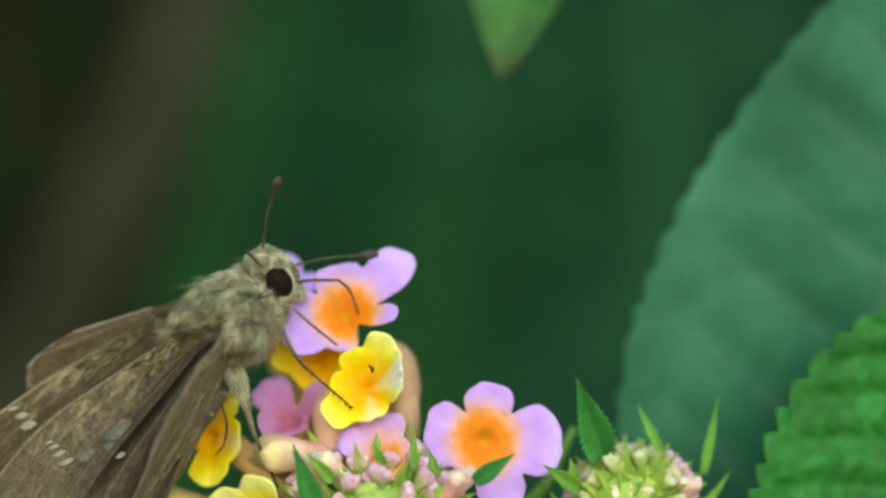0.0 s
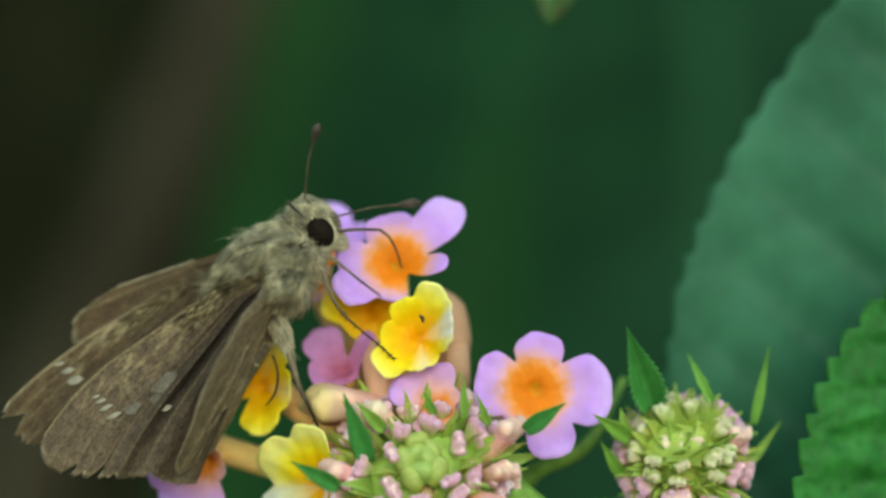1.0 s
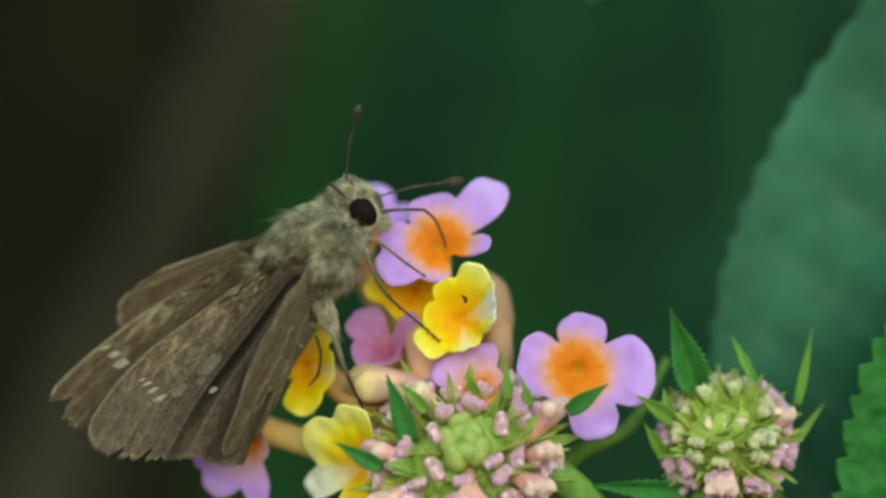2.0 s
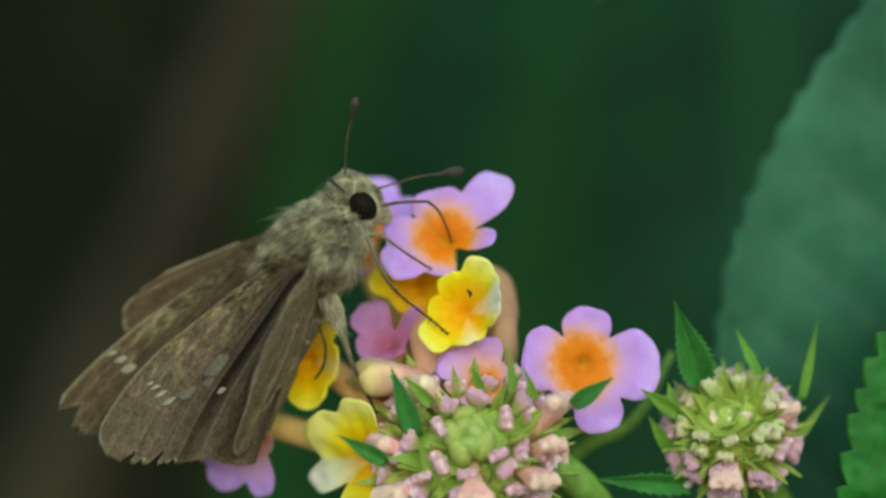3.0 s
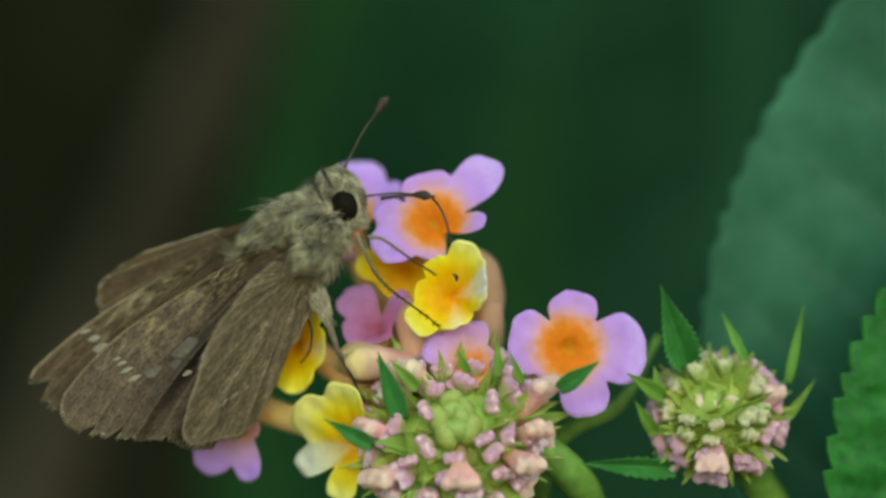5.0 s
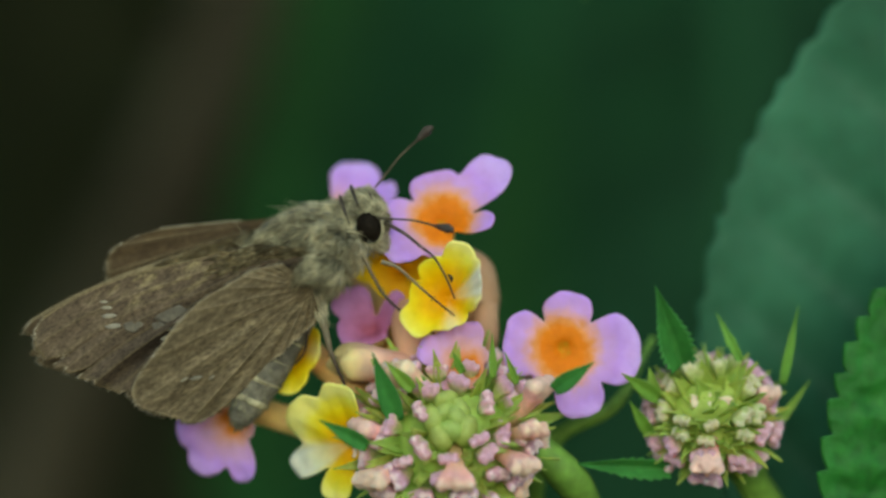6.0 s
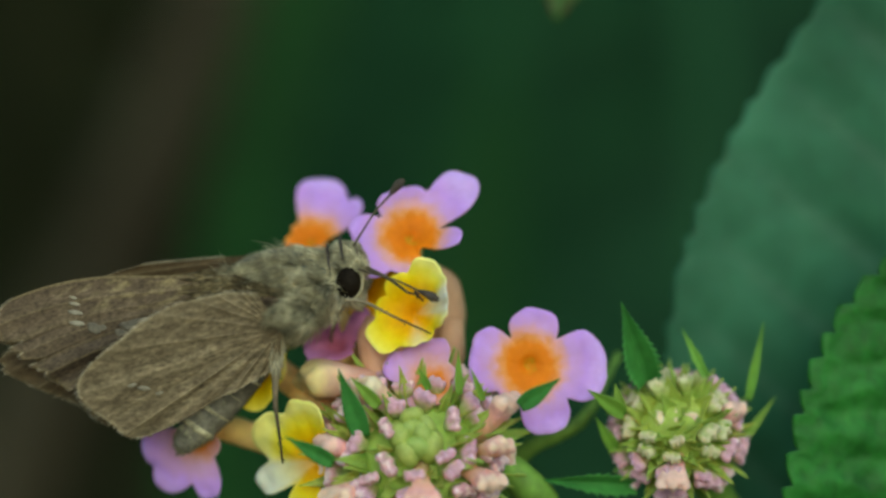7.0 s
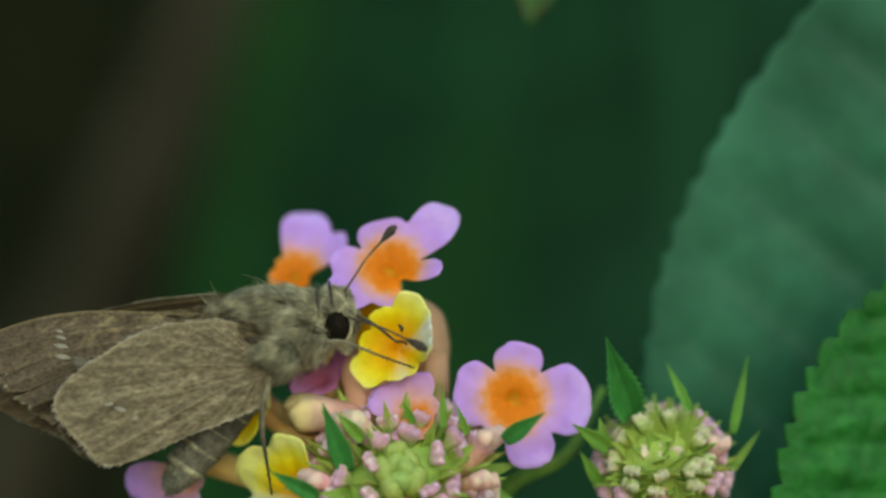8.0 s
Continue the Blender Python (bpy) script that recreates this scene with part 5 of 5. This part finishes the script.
WING_WAYS = {  # hinge on the body, then seconds, angle, twist, lift
    "hindwing_far": ((-9.63, 2.20, 2.28), [(0, -143.5, 0, 0), (4.5, -143.5, 0, 0), (5.8, -142, -12, 0), (6.5, -137, -22, 0), (7.0, -131, -30, 0), (8, -127, -50, 0)]),
    "forewing_far": ((-8.18, 1.00, 2.50), [(0, -128.5, 0, 0), (4.5, -128.5, 0, 0), (5.8, -125.5, 0, 0), (6.5, -123.5, 0, 0), (7.0, -120, 0, 0), (8, -115, 0, 0)]),
    "forewing_near": ((-6.43, -2.00, 1.20), [(0, -125, 0, 0), (4.5, -125, 0, 0), (5.8, -130, 0, 0), (6.5, -131.5, 0, 0), (7.0, -131.5, 0, 0), (8, -127, 0, 0)]),
    "hindwing_near": ((-6.57, -3.10, -1.03), [(0, -115.5, -74, 0, 1.0), (4.0, -115.5, -74, 0, 1.0), (4.5, -115, -63, 0, 0.9), (5.8, -128, -40, 0), (6.5, -128, -32, 0), (7.0, -132, -24, 0), (8, -133, 0, 0)]),
    "abdomen": ((-7.13, 0.60, 0.03), [(0, -116, 0, 0), (4.5, -116, 0, 0), (5.8, -97.5, 0, 0), (6.5, -93, 0, 0), (7.0, -94.5, 0, 0), (8, -87, 0, 0)]),
}

LIMB_WAYS = {  # seconds, hinge, tip
    "antenna_near": [(0, (-4.65, -1.00, 6.20), (-3.78, -1.00, 9.51)), (1.0, (-5.19, -1.00, 6.17), (-4.42, -1.00, 9.71)), (1.5, (-5.14, -1.00, 6.24), (-4.30, -1.00, 9.68)), (3.5, (-5.70, -1.00, 5.97), (-4.82, -1.00, 9.81)), (4.5, (-5.26, -1.00, 5.73), (-3.07, -1.00, 9.95)), (5.8, (-2.38, -1.00, 4.75), (0.72, -1.00, 8.13)),
                     (6.5, (-2.12, -1.00, 3.81), (0.84, -1.00, 7.25)), (7.0, (-1.61, -1.00, 1.85), (1.46, -1.00, 5.87)), (8, (-1.18, -1.00, 1.15), (1.85, -1.00, 4.99))],
    "antenna_far": [(0, (-2.55, 0.00, 4.59), (2.41, 0.00, 5.26)), (1.0, (-3.02, 0.00, 4.52), (1.73, 0.00, 5.33)), (3.5, (-3.26, 0.00, 4.72), (1.29, 0.00, 5.64)), (4.0, (-3.97, 0.00, 4.04), (-0.10, -1.00, 4.42)), (4.5, (-3.60, 0.00, 3.74), (-0.34, -1.00, 3.81)), (5.8, (-1.96, -2.00, 2.18), (1.75, -2.50, 1.60)), (6.5, (-1.71, -2.00, 1.51), (2.23, -2.50, 0.57)),
                    (7.0, (-0.99, -2.00, -0.40), (2.98, -2.50, -1.93)), (8, (-0.67, -2.00, -1.24), (3.20, -2.50, -2.83))],
    "proboscis_root": [(0, (-3.38, -0.50, 3.35), (-0.17, -0.60, 3.55)), (3.5, (-3.79, -0.50, 3.38), (-0.54, -0.60, 3.75)), (4.0, (-3.45, -0.50, 3.62), (-0.17, -0.60, 4.36)), (4.5, (-2.84, -0.50, 3.62), (0.44, -0.60, 4.46)), (5.8, (-2.14, -1.00, 1.89), (0.05, -2.00, 0.54)), (6.5, (-1.85, -1.00, 1.42), (0.40, -2.00, -0.10)), (7.0, (-1.24, -1.00, -0.13), (1.25, -2.00, -1.61)), (8, (-0.84, -1.00, -0.94), (1.47, -2.00, -2.51))],
    "proboscis_tip": [(0, (-0.17, -0.60, 3.55), (1.12, -0.20, 1.02)), (3.5, (-0.54, -0.60, 3.75), (0.95, -0.20, 0.92)), (4.0, (-0.17, -0.60, 4.36), (0.61, -0.20, 0.78)), (4.5, (0.44, -0.60, 4.46), (1.49, -0.20, 0.34)), (5.8, (0.05, -2.00, 0.54), (2.16, 0.00, -2.82)), (6.5, (0.40, -2.00, -0.10), (2.45, 0.00, -2.82)), (7.0, (1.25, -2.00, -1.61), (2.85, 1.00, -3.18)), (8, (1.47, -2.00, -2.51), (2.67, 1.00, -3.49))],
    "foreleg": [(0, (-3.93, -1.50, 1.91), (0.77, -1.50, -4.33)), (3.5, (-4.10, -1.50, 1.55), (0.77, -1.50, -4.33)), (4.5, (-4.07, -1.50, 1.18), (0.81, -1.50, -4.27)), (5.8, (-3.65, -1.50, 0.37), (1.56, -1.50, -5.27)), (6.5, (-3.06, -1.50, -1.44), (-0.71, -1.00, -6.00)), (7.0, (-3.02, -1.00, -3.20), (-2.13, 0.00, -6.11)), (8, (-3.20, -1.00, -3.54), (-3.02, 0.00, -6.05))],
    "midleg": [(0, (-3.74, -1.00, 2.09), (-0.24, -1.50, -0.31)), (3.5, (-4.05, -1.00, 1.65), (-0.27, -1.50, -0.38)), (4.5, (-3.81, -1.00, 1.18), (-0.27, -1.50, -0.44)), (5.8, (-2.30, -2.60, -0.35), (2.76, -2.00, -4.15)), (6.5, (-2.50, -2.60, -0.95), (2.78, -2.00, -4.15)), (7.0, (-2.40, -2.60, -2.05), (2.86, -2.00, -4.12)), (8, (-2.60, -2.60, -2.50), (2.68, -2.00, -4.08))],
    "hindleg": [(0, (-5.95, -1.50, -2.96), (-3.57, -3.50, -9.20)), (3.5, (-5.98, -1.50, -3.33), (-3.51, -3.50, -9.23)), (4.5, (-5.98, -1.50, -3.70), (-3.41, -3.50, -9.20)), (5.8, (-5.96, -1.50, -2.99), (-3.69, -3.50, -9.23)), (6.5, (-6.15, -1.50, -4.80), (-4.14, -3.50, -10.03)), (7.0, (-6.58, -2.00, -5.52), (-6.08, -3.50, -12.64)), (8, (-6.46, -2.00, -5.36), (-5.83, -3.50, -11.75))],
}
LIMB_SIZE = {"antenna_near": 4.1, "antenna_far": 4.7, "proboscis_root": 3.3, "proboscis_tip": 3.6, "foreleg": 7.5, "midleg": 5.4, "hindleg": 6.2}
HEAD_WAY = [(0, 41), (3.5, 41), (4.0, 30), (4.5, 26), (5.8, 32), (6.5, 34), (7.0, 33), (8, 38)]  # seconds, degrees of tilt on the body


def fly_pose(t):
    """The butterfly's pose at t seconds."""
    for (a, p, turn), (b, q, other) in zip(FLY_WAY, FLY_WAY[1:]):
        if t <= b:
            s = (t - a) / (b - a)
            place, angle = Vector(p).lerp(Vector(q), s), turn + (other - turn) * s
            break
    return Matrix.Translation(mm(place)) @ pose(0, 0, 0, 0, angle, 0) @ Matrix.Translation(mm(FLY_ROOT) - mm(FLY_EYE))


def limb_pose(t, hinge, tip, size):
    """A limb from hinge to tip in the butterfly's space; what it is too long for goes into depth."""
    back = fly_pose(t).inverted()
    a, b = back @ mm(hinge), back @ mm(tip)
    way = b - a
    flat = math.hypot(way.x, way.z)
    lift = math.degrees(math.acos(max(-1, min(1, flat / (size * MM)))))
    return in_plane(a, math.degrees(math.atan2(way.z, way.x)), 0, -lift if way.y > 0 else lift)


def motions(fly, parts, top_floret, back_leaf, tip_leaf):
    walk(fly, [(t, fly_pose(t)) for t, _, _ in FLY_WAY])
    for name, (hinge, rows) in WING_WAYS.items():
        walk(parts[name], [(t, in_plane(mm((hinge[0], hinge[1], hinge[2] + sum(up))) - mm(FLY_ROOT), angle, twist, lift)) for t, angle, twist, lift, *up in rows])
    for name, rows in LIMB_WAYS.items():
        walk(parts[name], [(t, limb_pose(t, hinge, tip, LIMB_SIZE[name])) for t, hinge, tip in rows])
    neck = mm((-5.10, 0.20, 3.84)) - mm(FLY_ROOT)
    walk(parts["head"], [(t, pose(*neck, 0, -tilt, 0)) for t, tilt in HEAD_WAY])
    rest = top_floret.matrix_basis.copy()
    walk(top_floret, [(t, Matrix.Translation(Vector((x, 0, z)) * MM) @ rest) for t, x, z in
                      ((0, -0.1, 0), (4.7, 0, 0), (5.8, 0.9, 0.1), (6.5, 1.0, 0.1), (7, 1.05, 0.12), (7.5, 0.85, 0.15), (8, 0.8, 0.25))])
    rest_back, rest_tip = back_leaf.matrix_basis.copy(), tip_leaf.matrix_basis.copy()
    walk(back_leaf, [(t, Matrix.Translation(Vector((x, 0, z)) * MM) @ rest_back) for t, x, z in
                     ((0, 0, 0), (4.5, 0, 0), (6, 0.15, -0.1), (6.5, 0.2, -0.25), (7, 0.32, -0.4), (7.5, 0.15, 0.32), (8, -0.1, 0.75))])
    walk(tip_leaf, [(t, Matrix.Translation(Vector((x, 0, z)) * MM) @ rest_tip) for t, x, z in
                    ((0, 0, 0), (1.5, -0.15, 0.3), (4.5, 0, 0), (6.5, 0.5, -0.95), (7, 0.7, -1.1), (7.5, 0.3, -0.1), (8, 0, 0.95))])


ground()
hedge()
twig()
leaf_side, leaf_back, leaf_tip = leaves()
shrub_stems()
flowers, top_floret = flower_head()
bud_head()
skipper, skipper_parts = butterfly()
motions(skipper, skipper_parts, top_floret, leaf_back, leaf_tip)
